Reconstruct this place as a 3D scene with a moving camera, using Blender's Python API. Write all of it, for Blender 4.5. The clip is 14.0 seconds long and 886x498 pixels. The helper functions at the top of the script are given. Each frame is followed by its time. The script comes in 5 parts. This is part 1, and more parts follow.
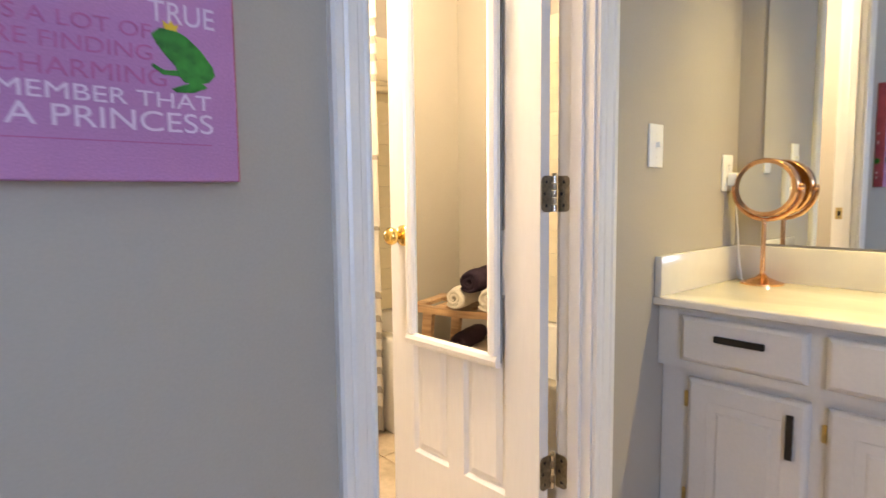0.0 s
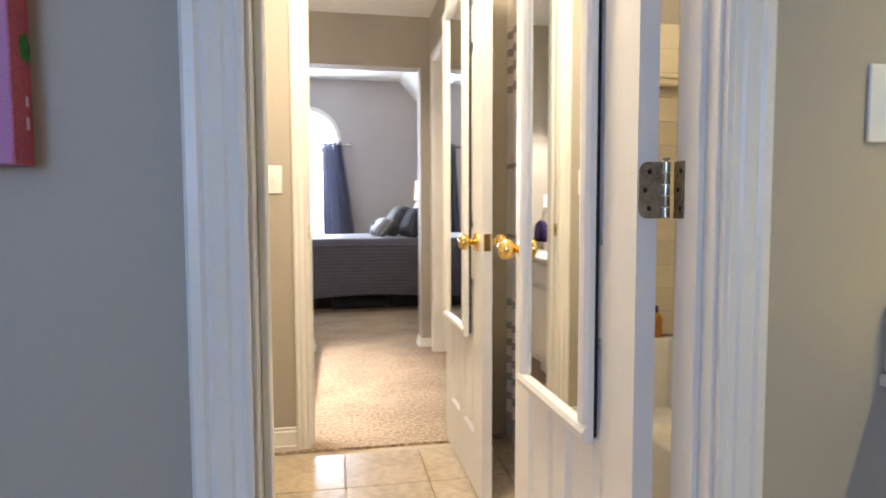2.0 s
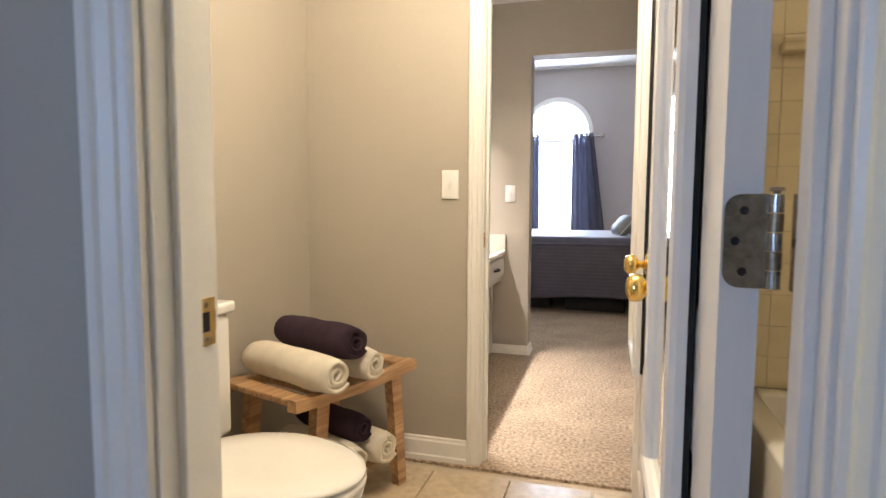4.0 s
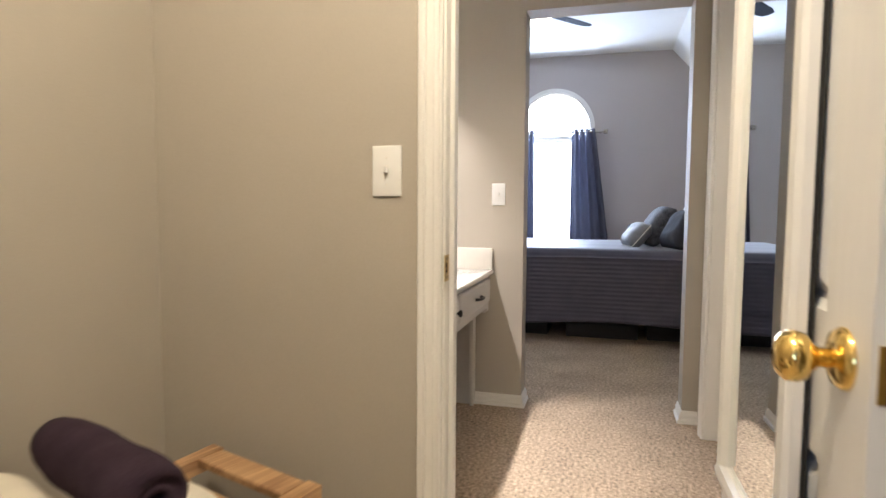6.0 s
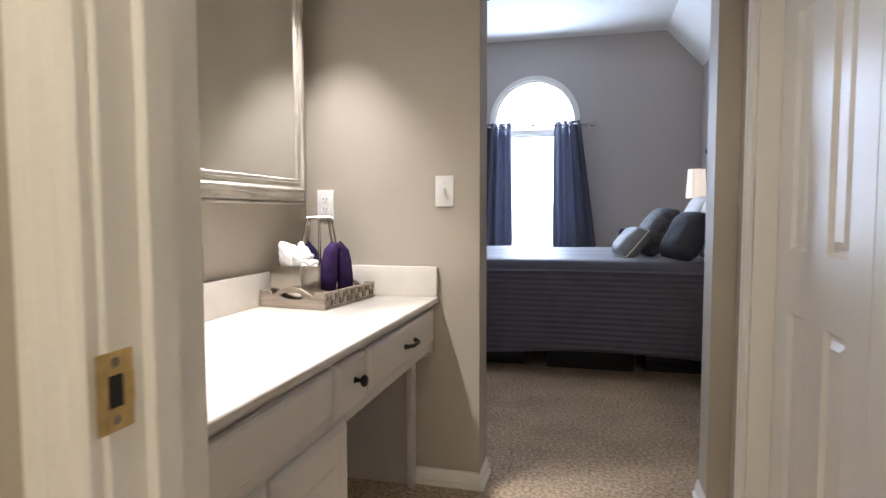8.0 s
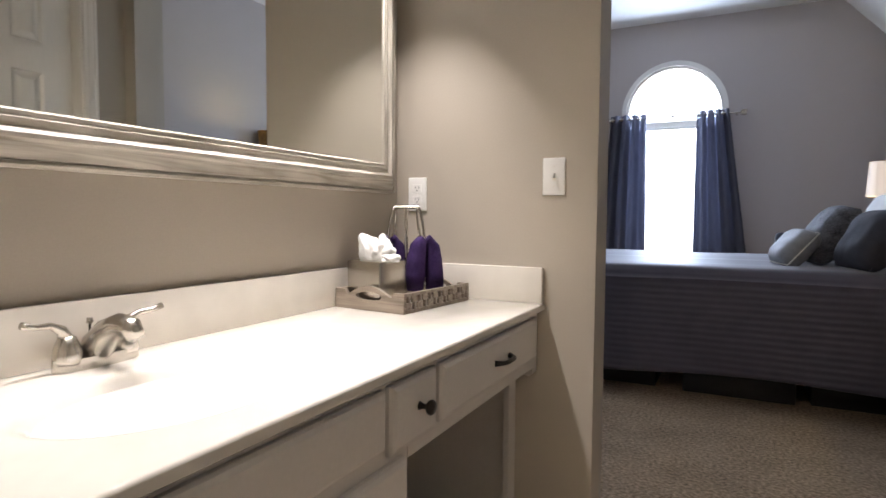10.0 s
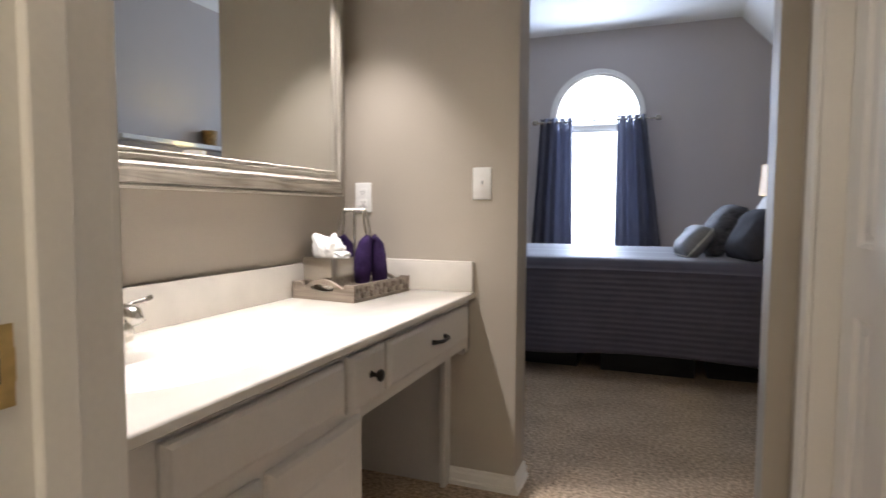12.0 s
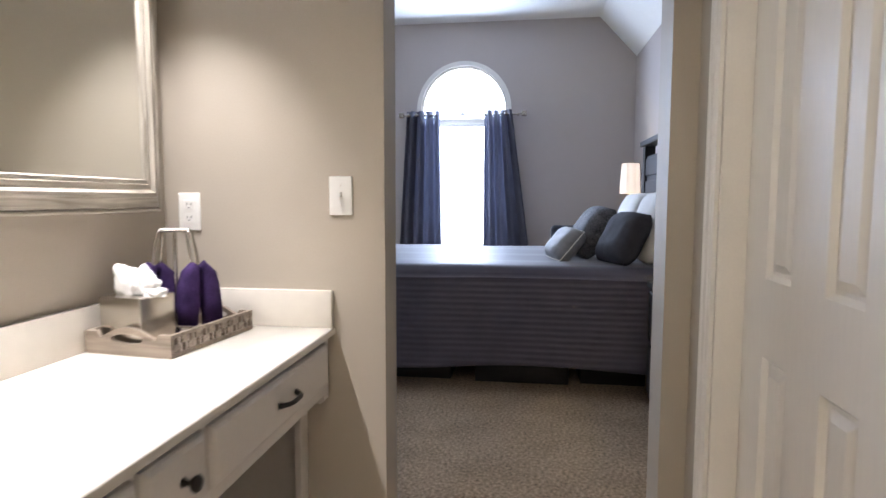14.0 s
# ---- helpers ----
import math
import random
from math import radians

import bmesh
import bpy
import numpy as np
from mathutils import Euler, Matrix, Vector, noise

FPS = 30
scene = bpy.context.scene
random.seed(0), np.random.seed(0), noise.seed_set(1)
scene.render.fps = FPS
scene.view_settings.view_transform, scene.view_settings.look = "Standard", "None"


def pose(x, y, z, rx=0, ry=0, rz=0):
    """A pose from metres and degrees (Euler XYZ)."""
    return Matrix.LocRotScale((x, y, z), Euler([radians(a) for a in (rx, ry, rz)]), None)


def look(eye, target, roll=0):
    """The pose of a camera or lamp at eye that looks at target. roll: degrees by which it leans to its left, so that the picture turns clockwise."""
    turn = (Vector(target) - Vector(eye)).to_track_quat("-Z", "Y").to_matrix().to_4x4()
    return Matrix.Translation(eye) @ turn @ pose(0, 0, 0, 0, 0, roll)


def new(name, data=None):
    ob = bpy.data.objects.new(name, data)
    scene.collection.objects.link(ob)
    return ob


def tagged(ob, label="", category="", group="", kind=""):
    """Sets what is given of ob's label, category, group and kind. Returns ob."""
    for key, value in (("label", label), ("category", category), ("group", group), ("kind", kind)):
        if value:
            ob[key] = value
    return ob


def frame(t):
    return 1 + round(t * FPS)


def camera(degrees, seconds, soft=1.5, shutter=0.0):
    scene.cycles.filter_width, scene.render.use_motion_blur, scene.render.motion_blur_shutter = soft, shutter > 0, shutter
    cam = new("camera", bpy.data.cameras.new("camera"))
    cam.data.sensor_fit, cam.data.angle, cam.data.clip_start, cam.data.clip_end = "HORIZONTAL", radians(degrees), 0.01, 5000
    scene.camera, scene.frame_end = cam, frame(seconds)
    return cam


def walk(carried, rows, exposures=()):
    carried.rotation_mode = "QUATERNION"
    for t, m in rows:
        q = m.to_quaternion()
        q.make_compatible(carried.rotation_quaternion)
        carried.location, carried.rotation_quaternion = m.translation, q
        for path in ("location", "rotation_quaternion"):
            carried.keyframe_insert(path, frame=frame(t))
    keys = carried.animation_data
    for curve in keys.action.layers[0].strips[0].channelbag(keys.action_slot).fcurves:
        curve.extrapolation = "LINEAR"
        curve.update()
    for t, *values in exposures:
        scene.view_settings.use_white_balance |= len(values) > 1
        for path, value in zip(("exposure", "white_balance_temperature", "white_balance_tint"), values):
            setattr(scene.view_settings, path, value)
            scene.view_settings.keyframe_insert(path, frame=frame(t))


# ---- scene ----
cam = camera(74.5, 14.0, 1.5, 0.5)
PATH = [
    (0, (0.133, 0.004, 1.024), (1.444, 1.504, 0.841), -0.6),
    (0.5, (0.320, 0.086, 1.008), (1.508, 1.686, 0.840), -0.6),
    (1, (0.522, 0.115, 0.991), (1.454, 1.878, 0.840), -1.0),
    (1.5, (0.662, 0.097, 0.967), (1.316, 1.984, 0.850), -0.2),
    (2, (0.786, 0.065, 0.991), (1.137, 2.03, 0.866), -0.2),
    (2.5, (0.939, 0.101, 1.009), (0.954, 2.096, 0.86), -0.2),
    (3, (1.053, 0.11, 1.026), (0.8, 2.088, 0.874), -0.1),
    (3.5, (1.133, 0.152, 1.047), (0.68, 2.094, 0.896), 0.1),
    (4, (1.152, 0.308, 1.061), (0.589, 2.221, 0.898), 0.3),
    (4.2, (1.144, 0.369, 1.06), (0.567, 2.278, 0.896), 0.3),
    (6.3, (1.001, 1.487, 1.045), (0.481, 3.413, 0.906), 0.3),
    (6.5, (1.005, 1.616, 1.05), (0.504, 3.547, 0.911), 0.3),
    (7, (1.005, 1.905, 1.051), (0.539, 3.846, 0.919), 0.1),
    (7.2, (1.006, 1.968, 1.05), (0.543, 3.909, 0.917), 0.1),
    (9.3, (0.967, 2.496, 1.025), (0.242, 4.357, 0.916), 0.1),
    (9.5, (0.966, 2.515, 1.025), (0.189, 4.354, 0.913), 0.3),
    (10, (0.974, 2.549, 0.993), (0.064, 4.327, 0.88), 0.4),
    (10.5, (1.007, 2.536, 0.987), (0.025, 4.275, 0.874), 0.4),
    (11, (1.049, 2.455, 0.991), (0.052, 4.185, 0.884), 0.4),
    (11.5, (1.073, 2.349, 1.003), (0.143, 4.116, 0.892), 0.4),
    (12, (1.084, 2.297, 1.019), (0.365, 4.158, 0.887), 0.3),
    (12.5, (1.068, 2.302, 1.026), (0.552, 4.228, 0.871), 0.2),
    (13, (1.049, 2.344, 1.032), (0.643, 4.295, 0.87), 0.1),
    (13.5, (1.009, 2.426, 1.064), (0.677, 4.391, 0.901), 0.2),
    (14, (1.0, 2.64, 1.105), (0.717, 4.613, 0.936), 0.1),
]
walk(cam, [(t, look(eye, target, roll)) for t, eye, target, roll in PATH],
     [(0.0, 0.76, 7700, 17), (1.0, 0.55, 7000, 13), (2.0, 0.33, 6750, 12), (3.0, 0.10, 6650, 12), (4.2, 0.03, 6650, 12), (6.3, -0.22, 6250, 11), (7.2, -0.38, 6150, 11), (9.5, -0.80, 6350, 12), (11.5, -0.87, 6400, 13), (12.5, -0.66, 6200, 12), (14.0, -0.42, 6150, 12)])


# ---------------------------------------------------------------- helpers
def nodes_mat(name):
    m = bpy.data.materials.new(name)
    m.use_nodes = True
    return m, m.node_tree.nodes, m.node_tree.links, m.node_tree.nodes["Principled BSDF"]


def surf(name, col, rough=0.5, metal=0.0, var=0.06, scale=6.0, fine=60.0, bump=0.05, dist=0.002, coat=0.0, spec=0.5, stretch=(1, 1, 1), per_object=0.0, patch=0.5):
    """A surface with colour variation at two scales and fine relief."""
    m, n, l, b = nodes_mat(name)
    tc = n.new("ShaderNodeTexCoord")
    mp = n.new("ShaderNodeMapping")
    mp.inputs["Scale"].default_value = stretch
    l.new(tc.outputs["Object"], mp.inputs["Vector"])
    big, small = n.new("ShaderNodeTexNoise"), n.new("ShaderNodeTexNoise")
    big.inputs["Scale"].default_value, small.inputs["Scale"].default_value = scale, fine
    big.inputs["Detail"].default_value, small.inputs["Detail"].default_value = 4, 3
    for q in (big, small):
        l.new(mp.outputs[0], q.inputs["Vector"])
    add = n.new("ShaderNodeMath")
    add.operation = "MULTIPLY_ADD"
    add.inputs[1].default_value = 1 - patch
    l.new(small.outputs["Fac"], add.inputs[0])
    half = n.new("ShaderNodeMath")
    half.operation = "MULTIPLY"
    half.inputs[1].default_value = patch
    l.new(big.outputs["Fac"], half.inputs[0])
    l.new(half.outputs[0], add.inputs[2])
    ramp = n.new("ShaderNodeValToRGB")
    c0 = [max(0.0, c * (1 - 2.2 * var)) for c in col]
    c1 = [min(1.0, c * (1 + 2.2 * var)) for c in col]
    ramp.color_ramp.elements[0].position, ramp.color_ramp.elements[1].position = 0.3, 0.7
    ramp.color_ramp.elements[0].color, ramp.color_ramp.elements[1].color = (*c0, 1), (*c1, 1)
    l.new(add.outputs[0], ramp.inputs[0])
    out = ramp.outputs[0]
    if per_object:
        info, hsv = n.new("ShaderNodeObjectInfo"), n.new("ShaderNodeHueSaturation")
        mr = n.new("ShaderNodeMapRange")
        mr.inputs["To Min"].default_value, mr.inputs["To Max"].default_value = 1 - per_object, 1 + per_object
        l.new(info.outputs["Random"], mr.inputs["Value"])
        l.new(mr.outputs[0], hsv.inputs["Value"])
        l.new(out, hsv.inputs["Color"])
        out = hsv.outputs[0]
    l.new(out, b.inputs["Base Color"])
    b.inputs["Roughness"].default_value, b.inputs["Metallic"].default_value = rough, metal
    b.inputs["Specular IOR Level"].default_value = spec
    b.inputs["Coat Weight"].default_value = coat
    if bump:
        bp = n.new("ShaderNodeBump")
        bp.inputs["Strength"].default_value, bp.inputs["Distance"].default_value = bump, dist
        l.new(small.outputs["Fac"], bp.inputs["Height"])
        l.new(bp.outputs[0], b.inputs["Normal"])
    return m


def wood_mat(name, dark, light, axis=0, scale=1.0, rough=0.5):
    """Wood with grain along one axis of the object."""
    m, n, l, b = nodes_mat(name)
    tc, mp = n.new("ShaderNodeTexCoord"), n.new("ShaderNodeMapping")
    st = [26.0 * scale] * 3
    st[axis] = 1.6 * scale
    mp.inputs["Scale"].default_value = st
    l.new(tc.outputs["Object"], mp.inputs["Vector"])
    a, c = n.new("ShaderNodeTexNoise"), n.new("ShaderNodeTexNoise")
    a.inputs["Scale"].default_value, a.inputs["Detail"].default_value, a.inputs["Distortion"].default_value = 1.2, 6, 1.4
    c.inputs["Scale"].default_value = 7.0
    l.new(mp.outputs[0], a.inputs["Vector"])
    l.new(tc.outputs["Object"], c.inputs["Vector"])
    mix = n.new("ShaderNodeMath")
    mix.operation = "MULTIPLY_ADD"
    mix.inputs[1].default_value = 0.35
    l.new(c.outputs["Fac"], mix.inputs[0])
    l.new(a.outputs["Fac"], mix.inputs[2])
    ramp = n.new("ShaderNodeValToRGB")
    ramp.color_ramp.elements[0].position, ramp.color_ramp.elements[1].position = 0.5, 0.85
    ramp.color_ramp.elements[0].color, ramp.color_ramp.elements[1].color = (*dark, 1), (*light, 1)
    l.new(mix.outputs[0], ramp.inputs[0])
    l.new(ramp.outputs[0], b.inputs["Base Color"])
    b.inputs["Roughness"].default_value = rough
    bp = n.new("ShaderNodeBump")
    bp.inputs["Strength"].default_value, bp.inputs["Distance"].default_value = 0.25, 0.001
    l.new(a.outputs["Fac"], bp.inputs["Height"])
    l.new(bp.outputs[0], b.inputs["Normal"])
    return m


def glow(name, col, strength):
    m, n, l, b = nodes_mat(name)
    b.inputs["Base Color"].default_value = (*col, 1)
    b.inputs["Emission Color"].default_value = (*col, 1)
    b.inputs["Emission Strength"].default_value = strength
    return m


def bx(bm, x0, x1, y0, y1, z0, z1, bevel=0.0, seg=2):
    """Adds a box to bm, with rounded edges where bevel is given."""
    r = bmesh.ops.create_cube(bm, size=1.0)
    for v in r["verts"]:
        v.co = Vector(((x0 + x1) / 2 + v.co.x * (x1 - x0), (y0 + y1) / 2 + v.co.y * (y1 - y0), (z0 + z1) / 2 + v.co.z * (z1 - z0)))
    if bevel:
        es = list({e for v in r["verts"] for e in v.link_edges})
        bmesh.ops.bevel(bm, geom=es, offset=bevel, segments=seg, affect="EDGES", profile=0.5)
    return bm


def box(x0, x1, y0, y1, z0, z1, bevel=0.0, seg=2):
    return bx(bmesh.new(), x0, x1, y0, y1, z0, z1, bevel, seg)


def lathe(bm, prof, axis=(0, 0, 1), at=(0, 0, 0), seg=32):
    """Turns a profile of (radius, height) round an axis."""
    rot = Vector((0, 0, 1)).rotation_difference(Vector(axis)).to_matrix()
    rings = []
    for r, h in prof:
        rings.append([bm.verts.new(Vector(at) + rot @ Vector((max(r, 1e-5) * math.cos(2 * math.pi * k / seg), max(r, 1e-5) * math.sin(2 * math.pi * k / seg), h))) for k in range(seg)])
    for a, b in zip(rings, rings[1:]):
        for k in range(seg):
            bm.faces.new((a[k], a[(k + 1) % seg], b[(k + 1) % seg], b[k]))
    for ring, flip in ((rings[0], True), (rings[-1], False)):
        bm.faces.new(ring[::-1] if flip else ring)
    return bm


def tube(bm, pts, r, seg=10):
    """A round bar along a line of points; r may be one radius or one for each point."""
    pts = [Vector(p) for p in pts]
    rs = r if isinstance(r, (list, tuple)) else [r] * len(pts)
    rings, side = [], None
    for i, p in enumerate(pts):
        d = (pts[min(i + 1, len(pts) - 1)] - pts[max(i - 1, 0)]).normalized()
        if side is None:
            side = d.orthogonal().normalized()
        side = (side - d * side.dot(d)).normalized()
        up = d.cross(side)
        rings.append([bm.verts.new(p + rs[i] * (math.cos(2 * math.pi * k / seg) * side + math.sin(2 * math.pi * k / seg) * up)) for k in range(seg)])
    for a, b in zip(rings, rings[1:]):
        for k in range(seg):
            bm.faces.new((a[k], a[(k + 1) % seg], b[(k + 1) % seg], b[k]))
    bm.faces.new(rings[0][::-1])
    bm.faces.new(rings[-1])
    return bm


def prism(bm, pts, put, d0, d1):
    """Extrudes a flat outline from depth d0 to d1; put(u, v, d) gives the place."""
    a = [bm.verts.new(put(u, v, d0)) for u, v in pts]
    b = [bm.verts.new(put(u, v, d1)) for u, v in pts]
    n = len(pts)
    bm.faces.new(a[::-1])
    bm.faces.new(b)
    for k in range(n):
        bm.faces.new((a[k], a[(k + 1) % n], b[(k + 1) % n], b[k]))
    return bm


def done(name, bm, mat, smooth=False):
    bmesh.ops.recalc_face_normals(bm, faces=bm.faces)
    me = bpy.data.meshes.new(name)
    bm.to_mesh(me)
    bm.free()
    if smooth:
        me.shade_smooth()
        if smooth is not True:
            me.set_sharp_from_angle(angle=radians(smooth))
    me.materials.append(mat)
    return me


def part(name, bm, mat, parent=None, label="", smooth=False):
    ob = new(name, done(name, bm, mat, smooth))
    ob.parent = parent
    return tagged(ob, label)


def thing(name, label, category, at=(0, 0, 0), turn=0.0, group="", kind=""):
    ob = new(name)
    ob.empty_display_size = 0.05
    ob.matrix_basis = pose(*at, 0, 0, turn)
    return tagged(ob, label, category, group, kind)


def solo(name, bm, mat, label, category, smooth=False, group="", kind=""):
    return tagged(part(name, bm, mat, None, "", smooth), label, category, group, kind)


def setting(name, bm, mat, label="", smooth=False):
    return tagged(part(name, bm, mat, None, label, smooth), kind="structure", category=name.split("_")[0])

# ---------------------------------------------------------------- world, lights, exposure
world = bpy.data.worlds.new("sky")
scene.world = world
world.use_nodes = True
sky = world.node_tree.nodes.new("ShaderNodeTexSky")
sky.sky_type, sky.sun_disc = "NISHITA", False
sky.sun_elevation, sky.sun_rotation = radians(40), radians(150)
world.node_tree.links.new(sky.outputs[0], world.node_tree.nodes["Background"].inputs["Color"])
world.node_tree.nodes["Background"].inputs["Strength"].default_value = 0.1


def lamp(name, kind, at, watts, col, size=0.1, target=None, size_y=None, cone=None, blend=1.0):
    d = bpy.data.lights.new(name, kind)
    d.energy, d.color = watts, col
    if kind == "AREA":
        d.size = size
        if size_y:
            d.shape, d.size_y = "RECTANGLE", size_y
    else:
        d.shadow_soft_size = size
    if kind == "SPOT":
        d.spot_size, d.spot_blend = math.radians(cone), blend
    ob = new(name, d)
    ob.matrix_basis = look(at, target) if target else pose(*at)
    return ob


WARM, WARMER, COOL = (1.0, 0.88, 0.68), (1.0, 0.86, 0.36), (0.33, 0.55, 1.0)
SOFT = (1.0, 0.94, 0.90)
lamp("bedroom_window_light", "AREA", (0.343, 8.68, 1.55), 172, (0.60, 0.74, 1.0), 0.86, (0.343, 5.0, 1.2), 1.8)
lamp("rear_window_light", "AREA", (-0.70, -2.48, 1.45), 33.0, COOL, 0.95, (-0.45, 1.0, 1.3), 1.25)
lamp("bedroom_side_light", "AREA", (-2.52, 6.3, 1.5), 8, (0.80, 0.88, 1.0), 1.2, (0.0, 6.0, 1.3), 1.3)
lamp("toilet_room_bulb", "POINT", (0.88, 1.58, 2.28), 70, WARM, 0.12)
for k in range(4):
    lamp("vanity_bulb", "SPOT", (0.055, 3.02 + 0.32 * k, 1.985), 96, SOFT, 0.03, cone=84, blend=0.75)
for dy in (-0.31, 0.0, 0.31):
    lamp("dressing_bulb", "SPOT", (1.950, 0.12 + dy, 2.005), 27, WARMER, 0.03, cone=112)
lamp("fan_bulb", "POINT", (0.44, 6.10, 2.40), 1.5, (1.0, 0.95, 0.88), 0.08)
lamp("bedside_bulb", "POINT", (1.84, 5.44, 1.33), 9, WARMER, 0.04)
lamp("bedside_bulb", "POINT", (1.885, 7.90, 1.30), 9, WARMER, 0.04)

# ---------------------------------------------------------------- materials
M_wall = surf("greige_paint", (0.42, 0.376, 0.312), 0.6, var=0.02, scale=2.0, fine=220, bump=0.12, dist=0.0008)
M_wall_bed = surf("mauve_greige_paint", (0.465, 0.412, 0.384), 0.6, var=0.02, scale=2.0, fine=220, bump=0.12, dist=0.0008)
M_ceil = surf("ceiling_paint", (0.80, 0.79, 0.77), 0.8, var=0.02, scale=3, fine=90, bump=0.5, dist=0.003)
M_trim = surf("white_trim_paint", (0.80, 0.77, 0.72), 0.32, var=0.015, scale=5, fine=150, bump=0.05, dist=0.0006)
M_door = surf("white_door_paint", (0.80, 0.775, 0.73), 0.33, var=0.015, scale=4, fine=90, bump=0.08, dist=0.0006, stretch=(1, 1, 0.15))
M_cab = surf("cabinet_paint", (0.62, 0.59, 0.55), 0.38, var=0.02, scale=5, fine=120, bump=0.08, dist=0.0006)
M_marble = surf("cream_cultured_marble", (0.68, 0.64, 0.575), 0.16, var=0.03, scale=3, fine=14, bump=0.0, coat=0.3)
M_carpet = surf("beige_carpet", (0.43, 0.33, 0.24), 0.95, var=0.27, scale=4, fine=70, bump=1.0, dist=0.012, spec=0.1, patch=0.2)
M_tile = surf("beige_floor_tile", (0.56, 0.45, 0.31), 0.26, var=0.13, scale=5, fine=28, bump=0.06, dist=0.001, per_object=0.06)
M_grout = surf("grout", (0.50, 0.41, 0.30), 0.9, var=0.08, fine=200, bump=0.3)
M_walltile = surf("cream_glazed_tile", (0.78, 0.70, 0.52), 0.15, var=0.02, fine=20, bump=0.02, per_object=0.03)
M_white = surf("white_plastic", (0.82, 0.81, 0.78), 0.35, var=0.01, bump=0.0)
M_porc = surf("white_porcelain", (0.84, 0.81, 0.75), 0.08, var=0.01, bump=0.0, coat=0.4)
M_brass = surf("polished_brass", (0.86, 0.62, 0.22), 0.14, 1.0, var=0.05, fine=50, bump=0.01)
M_oldbrass = surf("aged_brass", (0.30, 0.255, 0.19), 0.40, 1.0, var=0.16, scale=40, fine=160, bump=0.1, dist=0.0004)
M_strike = surf("brass_plate", (0.60, 0.43, 0.18), 0.30, 1.0, var=0.12, scale=30, bump=0.05)
M_nickel = surf("brushed_nickel", (0.53, 0.50, 0.455), 0.22, 1.0, var=0.05, fine=240, bump=0.05, dist=0.0003)
M_black = surf("dark_bronze", (0.018, 0.015, 0.013), 0.38, 0.4, var=0.15, bump=0.03)
# near-black colour for the shade inside gaps, latch holes and outlet slots
M_dark = surf("dark_gap_shade", (0.02, 0.018, 0.016), 0.9, bump=0.0)
M_rose = surf("rose_gold", (0.86, 0.48, 0.26), 0.16, 1.0, var=0.03, bump=0.0)
M_bench = wood_mat("acacia_wood", (0.29, 0.155, 0.072), (0.60, 0.37, 0.19), axis=1, rough=0.45)
M_greywood = wood_mat("weathered_frame_wood", (0.27, 0.24, 0.19), (0.60, 0.56, 0.49), axis=1, scale=1.4, rough=0.42)
M_greywood_up = wood_mat("weathered_frame_wood_upright", (0.27, 0.24, 0.19), (0.60, 0.56, 0.49), axis=2, scale=1.4, rough=0.42)
M_tray = wood_mat("grey_brown_tray_wood", (0.13, 0.10, 0.075), (0.29, 0.24, 0.19), axis=0, scale=2.0, rough=0.5)
M_headb = surf("black_brown_wood", (0.014, 0.012, 0.013), 0.45, var=0.2, fine=60, bump=0.1, stretch=(1, 1, 8))
M_quilt = surf("slate_quilt_cloth", (0.066, 0.058, 0.088), 0.50, var=0.12, scale=9, fine=500, bump=0.3, dist=0.001, spec=0.5)
M_quilt.node_tree.nodes["Principled BSDF"].inputs["Sheen Weight"].default_value = 0.35
qn, ql = M_quilt.node_tree.nodes, M_quilt.node_tree.links
qw, qb = qn.new("ShaderNodeTexWave"), qn.new("ShaderNodeBump")
qw.wave_type, qw.bands_direction = "BANDS", "Z"
qw.inputs["Scale"].default_value, qw.inputs["Distortion"].default_value, qw.inputs["Detail"].default_value = 9.3, 0.5, 1.0
qt = qn.new("ShaderNodeTexCoord")
ql.new(qt.outputs["Object"], qw.inputs["Vector"])
qb.inputs["Strength"].default_value, qb.inputs["Distance"].default_value = 0.35, 0.004
ql.new(qw.outputs["Fac"], qb.inputs["Height"])
ql.new(qb.outputs[0], qn["Principled BSDF"].inputs["Normal"])
M_curtain = surf("slate_curtain_cloth", (0.12, 0.118, 0.145), 0.8, var=0.08, scale=8, fine=600, bump=0.2, dist=0.0008, spec=0.2)
tn, tl2 = M_curtain.node_tree.nodes, M_curtain.node_tree.links
tr, mx = tn.new("ShaderNodeBsdfTranslucent"), tn.new("ShaderNodeMixShader")
tr.inputs["Color"].default_value = (0.19, 0.195, 0.24, 1)
mx.inputs[0].default_value = 0.35
tl2.new(tn["Principled BSDF"].outputs[0], mx.inputs[1])
tl2.new(tr.outputs[0], mx.inputs[2])
tl2.new(mx.outputs[0], tn["Material Output"].inputs["Surface"])
M_pil_dark = surf("charcoal_pillow", (0.036, 0.035, 0.045), 0.8, var=0.15, scale=18, fine=350, bump=0.4, dist=0.001)
M_pil_mid = surf("grey_patterned_pillow", (0.10, 0.097, 0.107), 0.75, var=0.4, scale=26, fine=120, bump=0.4, dist=0.001)
M_pil_silver = surf("silver_pillow", (0.23, 0.225, 0.235), 0.6, var=0.12, scale=30, fine=300, bump=0.4, dist=0.001)
M_pil_white = surf("white_cotton", (0.76, 0.73, 0.69), 0.85, var=0.03, scale=12, fine=300, bump=0.3, dist=0.001)
M_tow_cream = surf("cream_terry", (0.77, 0.70, 0.58), 0.95, var=0.07, scale=14, fine=420, bump=0.9, dist=0.003, spec=0.1)
M_tow_purp = surf("aubergine_terry", (0.045, 0.028, 0.040), 0.95, var=0.2, scale=14, fine=420, bump=0.9, dist=0.003, spec=0.1)
